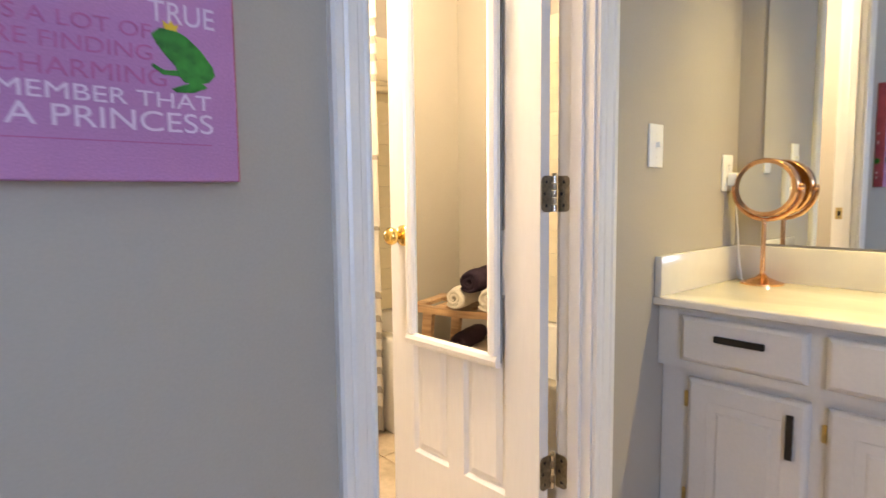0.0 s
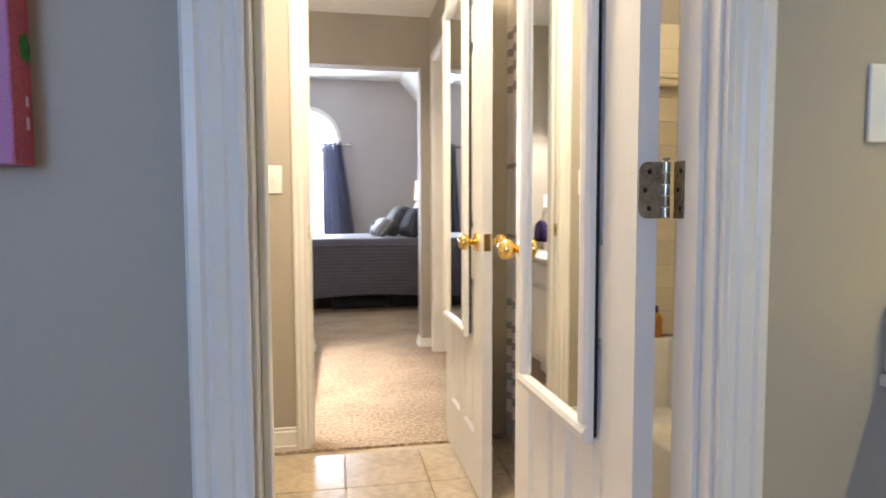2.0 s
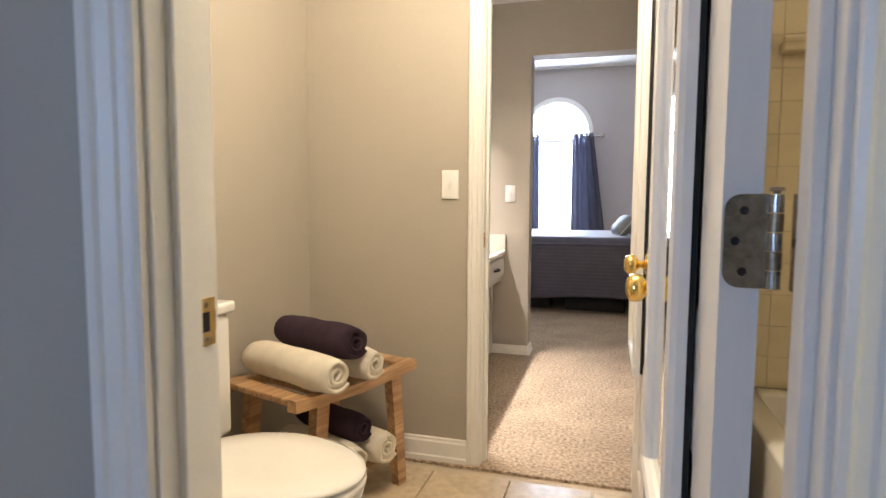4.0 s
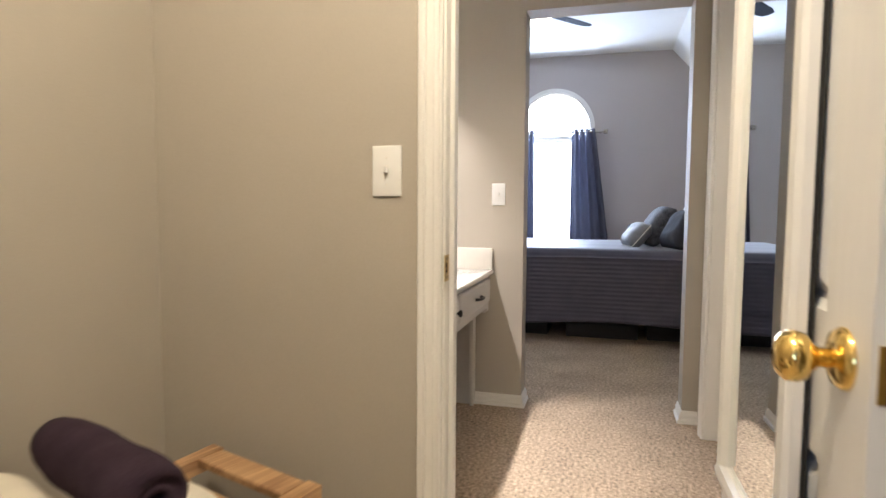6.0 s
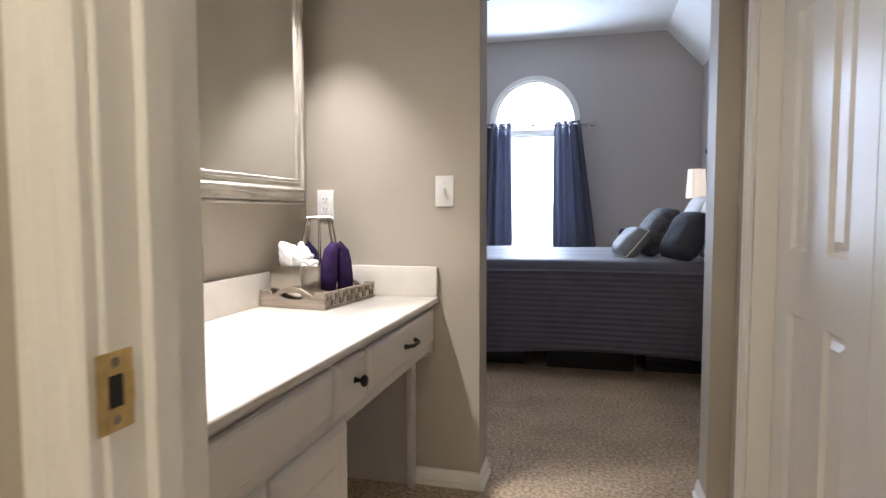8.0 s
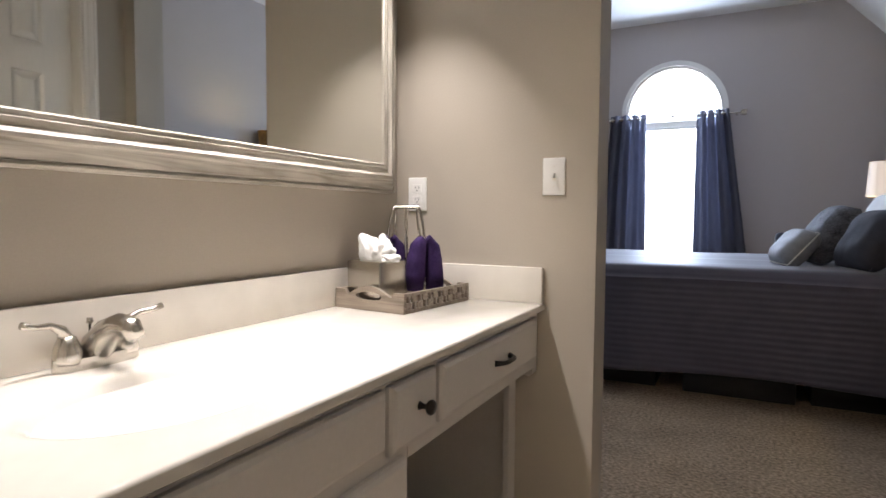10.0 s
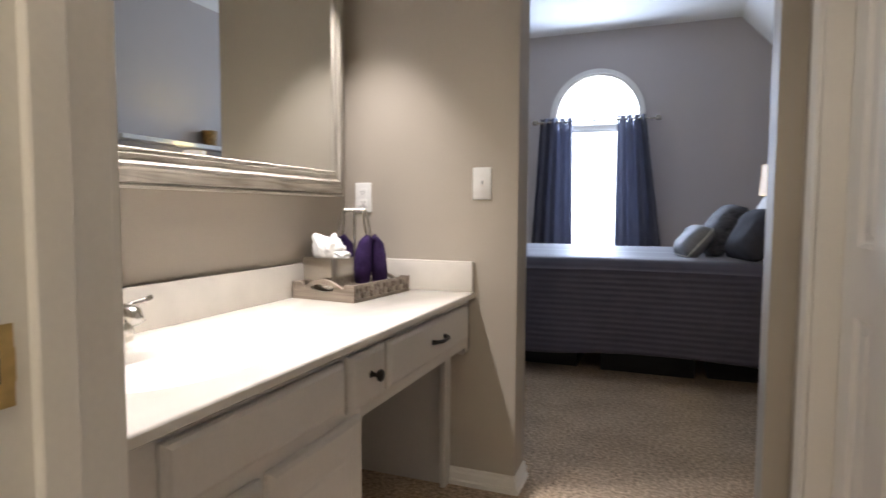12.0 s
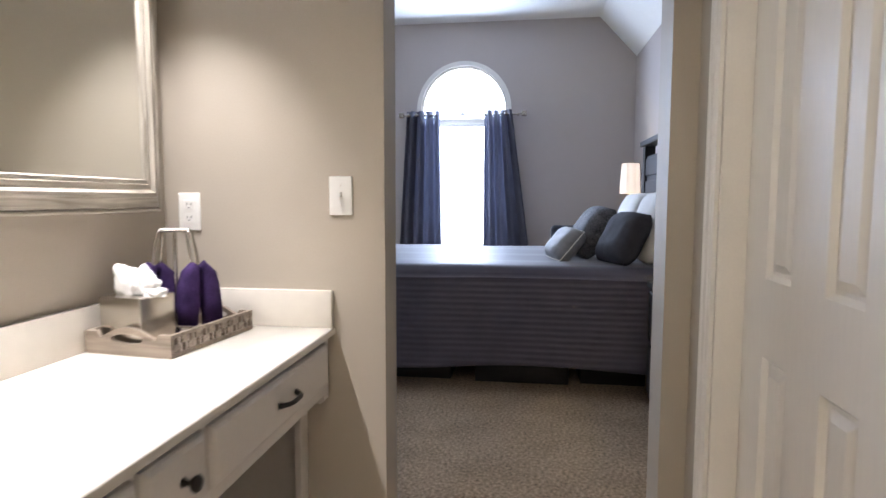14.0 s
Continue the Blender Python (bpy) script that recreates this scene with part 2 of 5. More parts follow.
M_tow_viol = surf("violet_terry", (0.036, 0.020, 0.070), 0.95, var=0.25, scale=30, fine=420, bump=0.9, dist=0.003, spec=0.1)
M_tissue = surf("tissue_paper", (0.85, 0.84, 0.82), 0.9, var=0.01, fine=90, bump=0.2, dist=0.001)
M_curt_w = surf("white_shower_cloth", (0.74, 0.68, 0.58), 0.85, var=0.03, fine=300, bump=0.3, dist=0.001)
M_curt_g = surf("taupe_shower_cloth", (0.36, 0.31, 0.25), 0.85, var=0.05, fine=300, bump=0.3, dist=0.001)
M_pink = surf("pink_canvas", (0.48, 0.21, 0.40), 0.75, var=0.10, scale=4, fine=420, bump=0.25, dist=0.0006)
M_pinkside = surf("rose_canvas_side", (0.50, 0.10, 0.14), 0.75, var=0.22, scale=8, fine=420, bump=0.25, dist=0.0006)
M_ink_w = surf("white_ink", (0.72, 0.55, 0.66), 0.7, var=0.05, bump=0.0)
M_ink_r = surf("rose_ink", (0.46, 0.12, 0.28), 0.7, var=0.08, bump=0.0)
M_frog = surf("green_ink", (0.02, 0.20, 0.025), 0.7, var=0.25, scale=30, bump=0.0)
M_gold = surf("yellow_ink", (0.75, 0.48, 0.03), 0.7, var=0.1, bump=0.0)
M_mirror, n_, l_, b_ = nodes_mat("mirror_silver")
b_.inputs["Metallic"].default_value, b_.inputs["Roughness"].default_value = 1.0, 0.012
b_.inputs["Base Color"].default_value = (0.88, 0.90, 0.88, 1)
M_glass, n_, l_, b_ = nodes_mat("window_glass")
b_.inputs["Transmission Weight"].default_value, b_.inputs["Roughness"].default_value, b_.inputs["IOR"].default_value = 1.0, 0.0, 1.02
M_shade = surf("lamp_shade_linen", (0.80, 0.74, 0.66), 0.8, var=0.03, fine=300, bump=0.2)
M_shade.node_tree.nodes["Principled BSDF"].inputs["Transmission Weight"].default_value = 0.0
M_shade.node_tree.nodes["Principled BSDF"].inputs["Emission Color"].default_value = (1.0, 0.80, 0.62, 1)
M_shade.node_tree.nodes["Principled BSDF"].inputs["Emission Strength"].default_value = 1.1
M_lit = glow("lit_glass", (1.0, 0.93, 0.82), 6.0)
M_day = glow("overcast_daylight", (0.86, 0.93, 1.0), 9.0)
M_shade_day = glow("blue_shade_daylight", (0.60, 0.72, 1.0), 2.0)
M_dim_day = glow("dim_daylight", (0.72, 0.86, 1.0), 5.0)

# ---------------------------------------------------------------- structure
def wall_y(name, y0, y1, x0, x1, top, holes, label=""):
    """A wall along x, with door holes (x0, x1, height)."""
    bm, x = bmesh.new(), x0
    for a, b, h in holes:
        bx(bm, x, a, y0, y1, 0, top)
        bx(bm, a, b, y0, y1, h, top)
        x = b
    bx(bm, x, x1, y0, y1, 0, top)
    return setting(name, bm, M_wall, label)


def wall_x(name, x0, x1, y0, y1, top, holes, label="", mat=None):
    bm, y = bmesh.new(), y0
    for a, b, h in holes:
        bx(bm, x0, x1, y, a, 0, top)
        bx(bm, x0, x1, a, b, h, top)
        y = b
    bx(bm, x0, x1, y, y1, 0, top)
    return setting(name, bm, mat or M_wall, label)


XL, CH = -0.105, 2.39
wall_y("wall_a", 0.81, 0.91, -1.35, 2.32, CH, [(0.664, 1.332, 2.05)], "greige painted wall round the first bathroom door")
wall_y("wall_b", 2.538, 2.645, XL, 2.32, CH, [(0.642, 1.320, 2.05)], "greige painted wall round the second bathroom door")
wall_x("wall_left", XL - 0.12, XL, 0.91, 4.30, CH, [], "greige painted side wall")
wall_x("wall_closet", 1.45, 1.57, 2.645, 4.30, CH, [(2.86, 4.12, 2.05)], "greige painted wall round the closet doors")
wall_y("wall_end", 4.30, 4.445, -2.60, 2.17, 3.0, [(0.59, 1.378, 2.035)], "greige painted wall with an open passage to the bedroom")
wall_x("wall_headboard", 2.05, 2.17, 4.445, 8.72, 3.0, [], "greige bedroom wall behind the headboard", M_wall_bed)
bm = bmesh.new()
bx(bm, -2.72, -2.60, 4.30, 5.7, 0, 3.0)
bx(bm, -2.72, -2.60, 6.9, 8.84, 0, 3.0)
bx(bm, -2.72, -2.60, 5.7, 6.9, 0, 0.85)
bx(bm, -2.72, -2.60, 5.7, 6.9, 2.15, 3.0)
setting("wall_bedroom_side", bm, M_wall_bed)
wall_x("wall_tub", 2.32, 2.44, 0.81, 2.66, CH, [])
wall_x("wall_closet_back", 2.05, 2.17, 2.645, 4.30, CH, [])
wall_x("wall_vanity", 2.11, 2.23, -2.62, 0.81, CH, [])
bm = bmesh.new()
bx(bm, -1.47, -1.35, -2.62, 0.91, 0, CH)
setting("wall_dressing_left", bm, M_wall)
bm = bmesh.new()
bx(bm, -1.35, -1.20, -2.62, -2.50, 0, CH)
bx(bm, -0.20, 2.11, -2.62, -2.50, 0, CH)
bx(bm, -1.20, -0.20, -2.62, -2.50, 0, 0.8)
bx(bm, -1.20, -0.20, -2.62, -2.50, 2.1, CH)
setting("wall_rear", bm, M_wall)

# the bedroom's window wall, with an arched hole over a straight one
WX, WR, WS, WY = 0.343, 0.440, 2.03, 8.72
bm = bmesh.new()
bx(bm, -2.60, WX - WR, WY, WY + 0.12, 0, 3.0)
bx(bm, WX + WR, 2.17, WY, WY + 0.12, 0, 3.0)
bx(bm, WX - WR, WX + WR, WY, WY + 0.12, 0, 0.64)
arc = [(WX + WR * math.cos(math.pi * k / 32), WS + WR * math.sin(math.pi * k / 32)) for k in range(33)]
for (xa, za), (xb, zb) in zip(arc, arc[1:]):
    prism(bm, [(xa, za), (xb, zb), (xb, 3.0), (xa, 3.0)], lambda u, v, d: (u, d, v), WY, WY + 0.12)
setting("wall_window", bm, M_wall_bed, "greige bedroom wall with an arched window")

setting("floor", box(-1.47, 2.44, -2.62, 2.505, -0.12, -0.012), M_grout, "tile bed with grout joints")
setting("floor_carpet", box(-2.72, 2.44, 2.505, 8.84, -0.12, 0.0), M_carpet, "beige cut-pile carpet")
setting("floor_dressing", box(-1.35, 2.11, -2.50, 0.80, -0.011, 0.004), M_carpet, "beige cut-pile carpet")
setting("ceiling", box(-1.47, 2.44, -2.62, 4.30, CH, CH + 0.1), M_ceil, "white textured ceiling")
bm = box(-2.72, 1.69, 4.445, 8.84, 2.905, 3.0)
prism(bm, [(1.69, 2.905), (2.17, 2.385), (2.17, 3.0), (1.69, 3.0)], lambda u, v, d: (u, d, v), 4.445, 8.84)
setting("ceiling_bedroom", bm, M_ceil, "white bedroom ceiling that slopes down to the headboard wall")


def casing(axis, face, out, at0, at1, z0, z1):
    """A moulded casing strip from at0 (inner edge) to at1, standing out from a wall face."""
    w = at1 - at0
    prof = [(0, 0), (0, 0.010), (0.10, 0.013), (0.16, 0.010), (0.30, 0.011), (0.36, 0.014), (0.60, 0.016), (0.68, 0.013), (0.76, 0.017), (0.93, 0.017), (1.0, 0.012), (1.0, 0)]
    bm = bmesh.new()
    put = (lambda u, v, d: (at0 + u * w, face + out * v, d)) if axis == "x" else (lambda u, v, d: (face + out * v, at0 + u * w, d))
    return prism(bm, prof, put, z0, z1)


def head_casing(axis, face, out, a0, a1, z0, z1):
    w = z1 - z0
    prof = [(0, 0), (0, 0.010), (0.10, 0.013), (0.30, 0.011), (0.36, 0.014), (0.60, 0.016), (0.76, 0.017), (1.0, 0.012), (1.0, 0)]
    put = (lambda u, v, d: (d, face + out * v, z0 + u * w)) if axis == "x" else (lambda u, v, d: (face + out * v, d, z0 + u * w))
    return prism(bmesh.new(), prof, put, a0, a1)


def door_frame(name, label, axis, lo, hi, f0, f1, sides, stop=None, cw=0.07):
    """Jamb boards in a wall hole between faces f0 and f1, with moulded casings on the faces named in sides."""
    fr = thing(name, label, "door frame", kind="structure")
    def b(u0, u1, v0, v1, z0, z1):
        return box(u0, u1, v0, v1, z0, z1, 0.0015, 1) if axis == "x" else box(v0, v1, u0, u1, z0, z1, 0.0015, 1)
    part("jamb", b(lo - 0.02, lo, f0 + 0.001, f1 - 0.001, 0, 2.03), M_trim, fr)
    part("jamb", b(hi, hi + 0.02, f0 + 0.001, f1 - 0.001, 0, 2.03), M_trim, fr)
    part("head_jamb", b(lo - 0.02, hi + 0.02, f0 + 0.001, f1 - 0.001, 2.03, 2.05), M_trim, fr)
    if stop:
        part("stop", b(lo, lo + 0.011, stop[0], stop[1], 0, 2.03), M_trim, fr)
        part("stop", b(hi - 0.011, hi, stop[0], stop[1], 0, 2.03), M_trim, fr)
    for face, out in sides:
        part("casing", casing(axis, face, out, lo - 0.006, lo - 0.006 - cw, 0, 2.036), M_trim, fr, smooth=25)
        part("casing", casing(axis, face, out, hi + 0.006, hi + 0.006 + cw, 0, 2.036), M_trim, fr, smooth=25)
        part("head_casing", head_casing(axis, face, out, lo - 0.006 - cw, hi + 0.006 + cw, 2.036, 2.036 + cw), M_trim, fr, smooth=25)
    return fr


frame_a = door_frame("door_frame_1", "white moulded door frame of the first bathroom door", "x", 0.684, 1.312, 0.81, 0.91, [(0.81, -1), (0.91, 1)], (0.838, 0.872), 0.072)
frame_b = door_frame("door_frame_2", "white moulded door frame of the second bathroom door", "x", 0.662, 1.30, 2.538, 2.645, [(2.538, -1), (2.645, 1)], (2.572, 2.602), 0.056)
frame_c = door_frame("door_frame_3", "white moulded frame round the closet doors", "y", 2.88, 4.10, 1.45, 1.57, [(1.45, -1)], None, 0.06)


def baseboard(axis, face, out, a0, a1, h=0.094):
    prof = [(0, 0), (0, 0.020), (0.016, 0.020), (0.020, 0.012), (h - 0.019, 0.012), (h - 0.012, 0.007), (h - 0.004, 0.007), (h, 0.003), (h, 0)]
    put = (lambda u, v, d: (d, face + out * v, u)) if axis == "x" else (lambda u, v, d: (face + out * v, d, u))
    return setting("baseboard", prism(bmesh.new(), prof, put, a0, a1), M_trim, "white moulded baseboard", smooth=25)


baseboard("x", 2.538, -1, XL, 0.600)
baseboard("y", XL, 1, 0.93, 2.518)
baseboard("x", 4.30, -1, XL, 0.59, 0.062)
baseboard("y", 0.59, 1, 4.280, 4.445, 0.062)
baseboard("y", 1.378, -1, 4.280, 4.445, 0.062)
baseboard("x", 4.30, -1, 1.378, 1.45, 0.062)
baseboard("x", WY, -1, -2.6, 2.05, 0.062)
baseboard("y", 2.05, -1, 4.445, 8.70, 0.062)
baseboard("x", 0.81, -1, -1.35, 0.605)

# ---------------------------------------------------------------- doors
def panelled(name, w, h, t, cols, rows, parent, mat=None):
    """A panelled door leaf, x from 0 to w, y from 0 to t: a slab with openings and raised panels set in them."""
    mat = mat or M_door
    bm = bmesh.new()
    xs = sorted({0.0, w, *[v for c in cols for v in c]})
    zs = sorted({0.0, h, *[v for r in rows for v in r]})
    for xa, xb in zip(xs, xs[1:]):
        for za, zb in zip(zs, zs[1:]):
            if any(c[0] <= xa and xb <= c[1] for c in cols) and any(r[0] <= za and zb <= r[1] for r in rows):
                continue
            bx(bm, xa, xb, 0, t, za, zb)
    bmesh.ops.remove_doubles(bm, verts=bm.verts, dist=1e-5)
    seen, dead = {}, []
    for f in bm.faces:
        k = tuple(round(c, 4) for c in f.calc_center_median())
        if k in seen:
            dead += [f, seen[k]]
        seen[k] = f
    bmesh.ops.delete(bm, geom=list(set(dead)), context="FACES")
    leaf = part(name, bm, mat, parent)
    for c in cols:
        for r in rows:
            pb = bmesh.new()
            for y0, s in ((0.0, 1), (t, -1)):
                loops = []
                for inset, depth in ((0.0, 0.0), (0.010, 0.011), (0.018, 0.011), (0.036, 0.003)):
                    q = [(c[0] + inset, r[0] + inset), (c[1] - inset, r[0] + inset), (c[1] - inset, r[1] - inset), (c[0] + inset, r[1] - inset)]
                    loops.append([pb.verts.new((u, y0 + s * depth, v)) for u, v in q])
                for a, b in zip(loops, loops[1:]):
                    for k in range(4):
                        pb.faces.new((a[k], a[(k + 1) % 4], b[(k + 1) % 4], b[k]))
                pb.faces.new(loops[-1])
            part("panel", pb, mat, leaf)
    return leaf


SIX = [(0.20, 0.75), (0.92, 1.56), (1.68, 1.90)]


def knob_set(parent, x, z, t):
    """A pair of round brass knobs on roses, on both faces of a leaf of thickness t."""
    for y, s in ((0, -1), (t, 1)):
        k = part("knob", lathe(bmesh.new(), [(0.0, 0.0), (0.0105, 0.0), (0.0105, 0.024), (0.015, 0.030), (0.024, 0.036), (0.0275, 0.046), (0.026, 0.056), (0.019, 0.063), (0.010, 0.066), (0.0, 0.066)], (0, s, 0), (x, y, z), 36), M_brass, parent, "polished brass knob", True)
        part("rose", lathe(bmesh.new(), [(0.0, 0), (0.033, 0), (0.033, 0.003), (0.028, 0.009), (0.016, 0.012), (0.0, 0.012)], (0, s, 0), (x, y, z), 36), M_brass, k, smooth=40)
    e = 0.0 if x < 0.3 else DW
    part("latch_plate", box(e - 0.0015, e + 0.0015, t / 2 - 0.012, t / 2 + 0.012, z - 0.028, z + 0.028), M_brass, parent, "brass latch plate")


def door_mirror(parent, x0, x1, z0, z1):
    """A framed glass mirror hung on a door face at y = 0, standing out towards -y."""
    w = 0.036
    prof = [(0, 0), (0, 0.012), (0.15, 0.019), (0.55, 0.022), (0.85, 0.018), (1.0, 0.010), (1.0, 0)]
    # backing board; its near-black also paints the shaded gap behind the frame
    m = part("mirror_backing", box(x0 + 0.004, x1 - 0.004, -0.010, -0.002, z0 + 0.01, z1 - 0.01), M_dark, parent, "dark mirror backing board that fills the shaded gap")
    part("mirror_glass", box(x0 + w * 0.7, x1 - w * 0.7, -0.0165, -0.0105, z0 + w * 0.7, z1 - w * 0.7), M_mirror, m, "long silvered mirror glass")
    for a, b in ((x0, x0 + w), (x1, x1 - w)):
        part("mirror_frame", prism(bmesh.new(), prof, lambda u, v, d: (a + (b - a) * u, -0.010 - v, d), z0 + w, z1 - w), M_door, m, smooth=30)
    for a, b in ((z0, z0 + w), (z1, z1 - w)):
        part("mirror_frame", prism(bmesh.new(), prof, lambda u, v, d: (d, -0.010 - v, a + (b - a) * u), x0, x1), M_door, m, smooth=30)


def hinge(frame_ob, jx, side, y, z, dx0, dx1, dy):
    """A butt hinge: one leaf on the jamb face at jx, one on the door's edge at y = dy, and the knuckle between."""
    h = 0.089

    def plate_outline(u0, u1, r=0.015):
        arc_ = [math.pi / 2 * k / 6 for k in range(7)]
        low = [(u0 + r - r * math.sin(a), -h / 2 + r - r * math.cos(a)) for a in arc_]
        top = [(u0 + r - r * math.cos(a), h / 2 - r + r * math.sin(a)) for a in arc_]
        return [(u1, -h / 2)] + low + top + [(u1, h / 2)]

    bm = bmesh.new()
    yo = 0.036
    rr = plate_outline(-yo, 0.0)
    prism(bm, rr, lambda u, v, d: (jx - d, y + side * u, z + v), 0.0005, 0.003)
    hp = part("hinge", bm, M_oldbrass, frame_ob, "aged brass butt hinge with rounded corners")
    bm = bmesh.new()
    rr = plate_outline(dx0, dx1)
    prism(bm, rr, lambda u, v, d: (u, dy - side * d, z + v), 0.0005, 0.003)
    part("door_leaf", bm, M_oldbrass, hp)
    for s in (-0.029, 0.0, 0.029):
        o = -0.010 if s == 0 else 0.0
        part("screw", lathe(bmesh.new(), [(0, 0), (0.0042, 0), (0.003, 0.0010), (0, 0.0002)], (0, -side, 0), (dx0 + 0.017 + o * 0.7, dy - side * 0.003, z + s), 12), M_black, hp)
        part("screw", lathe(bmesh.new(), [(0, 0), (0.0045, 0), (0.003, 0.0012), (0, 0.0006)], (-1, 0, 0), (jx - 0.003, y - side * (0.018 + o * 0.7), z + s), 12), M_black, hp)
    kx, ky = dx1 + 0.006, dy - side * 0.006
    for k in range(5):
        a = z - h / 2 + k * h / 5
        part("knuckle", lathe(bmesh.new(), [(0, a + 0.0006), (0.0068, a + 0.0006), (0.0068, a + h / 5 - 0.0006), (0, a + h / 5 - 0.0006)], (0, 0, 1), (kx, ky, 0), 16), M_oldbrass if k % 2 else M_nickel, hp, smooth=40)
    t = z + h / 2
    part("pin", lathe(bmesh.new(), [(0, t), (0.003, t), (0.003, t + 0.002), (0.0068, t + 0.003), (0.006, t + 0.006), (0, t + 0.007)], (0, 0, 1), (kx, ky, 0), 16), M_oldbrass, hp, smooth=40)


DW, DH, DT = 0.605, 2.005, 0.035
COLS = [(0.105, 0.265), (0.33, 0.49)]
# first door: hinged at x = 1.30, y = 0.90, swung into the bathroom; local x runs from the free edge to the hinges
door_1 = thing("door_1", "white six-panel door standing open with a long framed mirror", "door", (1.240, 1.525, 0.012), -89.0, kind="structure")
panelled("leaf", DW, DH, DT, COLS, SIX, door_1)
door_mirror(door_1, 0.105, 0.483, 0.555, 1.78)
knob_set(door_1, 0.064, 0.888, DT)
# second door: hinged at x = 1.265, y = 2.54, swung into the bathroom; local x runs from the hinges to the free edge
door_2 = thing("door_2", "white six-panel door standing open with a long framed mirror", "door", (1.238, 2.522, 0.012), -89.2, kind="structure")
panelled("leaf", DW, DH, DT, COLS, SIX, door_2)
door_mirror(door_2, 0.085, 0.463, 0.540, 1.78)
knob_set(door_2, DW - 0.062, 0.880, DT)
for z in (0.31, 1.025, 1.76):
    hinge(frame_a, 1.3115, 1, 0.912, z, 1.252, 1.289, 0.919)
    hinge(frame_b, 1.2995, -1, 2.536, z, 1.244, 1.280, 2.5235)


def strike(frame_ob, x, y, z):
    """A brass strike plate with its hole, on a jamb face that looks to +x."""
    bm = bmesh.new()
    put = lambda u, v, d: (x + d, y + u, z + v)
    for q in ([(-0.016, -0.029), (0.016, -0.029), (0.016, -0.012), (-0.016, -0.012)], [(-0.016, 0.012), (0.016, 0.012), (0.016, 0.029), (-0.016, 0.029)],
              [(-0.016, -0.012), (-0.007, -0.012), (-0.007, 0.012), (-0.016, 0.012)], [(0.007, -0.012), (0.017, -0.012), (0.017, 0.012), (0.007, 0.012)]):
        prism(bm, q, put, 0.0004, 0.002)
    sp = part("strike_plate", bm, M_strike, frame_ob, "tarnished brass strike plate")
    # dark sheet behind the cut-out, painting the shade inside the latch hole
    part("latch_hole_shade", box(x + 0.0002, x + 0.0008, y - 0.007, y + 0.007, z - 0.012, z + 0.012), M_dark, sp)
    for s in (-0.021, 0.021):
        part("screw", lathe(bmesh.new(), [(0, 0), (0.004, 0), (0.0025, 0.001), (0, 0.0006)], (1, 0, 0), (x + 0.002, y, z + s), 12), M_oldbrass, sp)


strike(frame_a, 0.684, 0.889, 0.915)
strike(frame_b, 0.662, 2.545, 0.911)

# closet: two six-panel leaves
for k in range(2):
    leaf_t = thing("closet_door", "white six-panel closet door, closed in its frame", "closet door", (1.515, 4.097 - 0.608 * k, 0.015), -90, "closet doors")
    panelled("leaf", 0.605, 2.0, 0.032, [(0.116, 0.238), (0.372, 0.494)], SIX, leaf_t)


# ---------------------------------------------------------------- wall plates
def plate(kind, at, axis, out, group):
    """A switch or outlet cover plate, standing on the wall point at; its face looks along axis times out."""
    label = {"switch": "white toggle light switch plate on a painted wall", "outlet": "white double outlet plate on a painted wall"}[kind]
    th = thing("light_switch" if kind == "switch" else "wall_outlet", label, "light switch" if kind == "switch" else "outlet", at, {("y", -1): 0, ("x", 1): 90, ("y", 1): 180, ("x", -1): -90}[(axis, out)], group)
    part("cover_plate", box(-0.035, 0.035, -0.006, 0, -0.057, 0.057, 0.003, 3), M_white, th, smooth=30)
    if kind == "switch":
        part("toggle_slot", box(-0.0055, 0.0055, -0.0068, -0.0055, -0.0125, 0.0125), M_trim, th)
        bm = box(-0.0042, 0.0042, -0.018, -0.004, -0.004, 0.010, 0.0015, 2)
        part("toggle", bm, M_white, th)
        for z in (-0.03, 0.03):
            part("screw", lathe(bmesh.new(), [(0, 0), (0.003, 0), (0.002, 0.001), (0, 0.0008)], (0, -1, 0), (0, -0.006, z), 10), M_trim, th)
    else:
        for z in (-0.0195, 0.0195):
            f = part("socket_face", box(-0.0165, 0.0165, -0.0075, -0.005, z - 0.014, z + 0.014, 0.002, 2), M_white, th)
            # solid dark slips paint the shade inside the slots and ground hole
            for x in (-0.0065, 0.0065):
                part("slot_shade", box(x - 0.001, x + 0.001, -0.0078, -0.0073, z - 0.001, z + 0.007), M_dark, f)
            part("ground_hole_shade", box(-0.002, 0.002, -0.0078, -0.0073, z - 0.009, z - 0.005), M_dark, f)
        part("screw", lathe(bmesh.new(), [(0, 0), (0.003, 0), (0.002, 0.001), (0, 0.0008)], (0, -1, 0), (0, -0.006, 0), 10), M_trim, th)
    return th


plate("switch", (0.525, 2.538, 1.127), "y", -1, "wall plates")
plate("switch", (0.459, 4.30, 1.116), "y", -1, "wall plates")
plate("switch", (1.587, 0.81, 1.149), "y", -1, "wall plates")
plate("outlet", (-0.020, 4.30, 1.067), "y", -1, "wall plates")
plate("outlet", (2.030, 0.81, 1.085), "y", -1, "wall plates")

# ---------------------------------------------------------------- second vanity
CT = 0.724


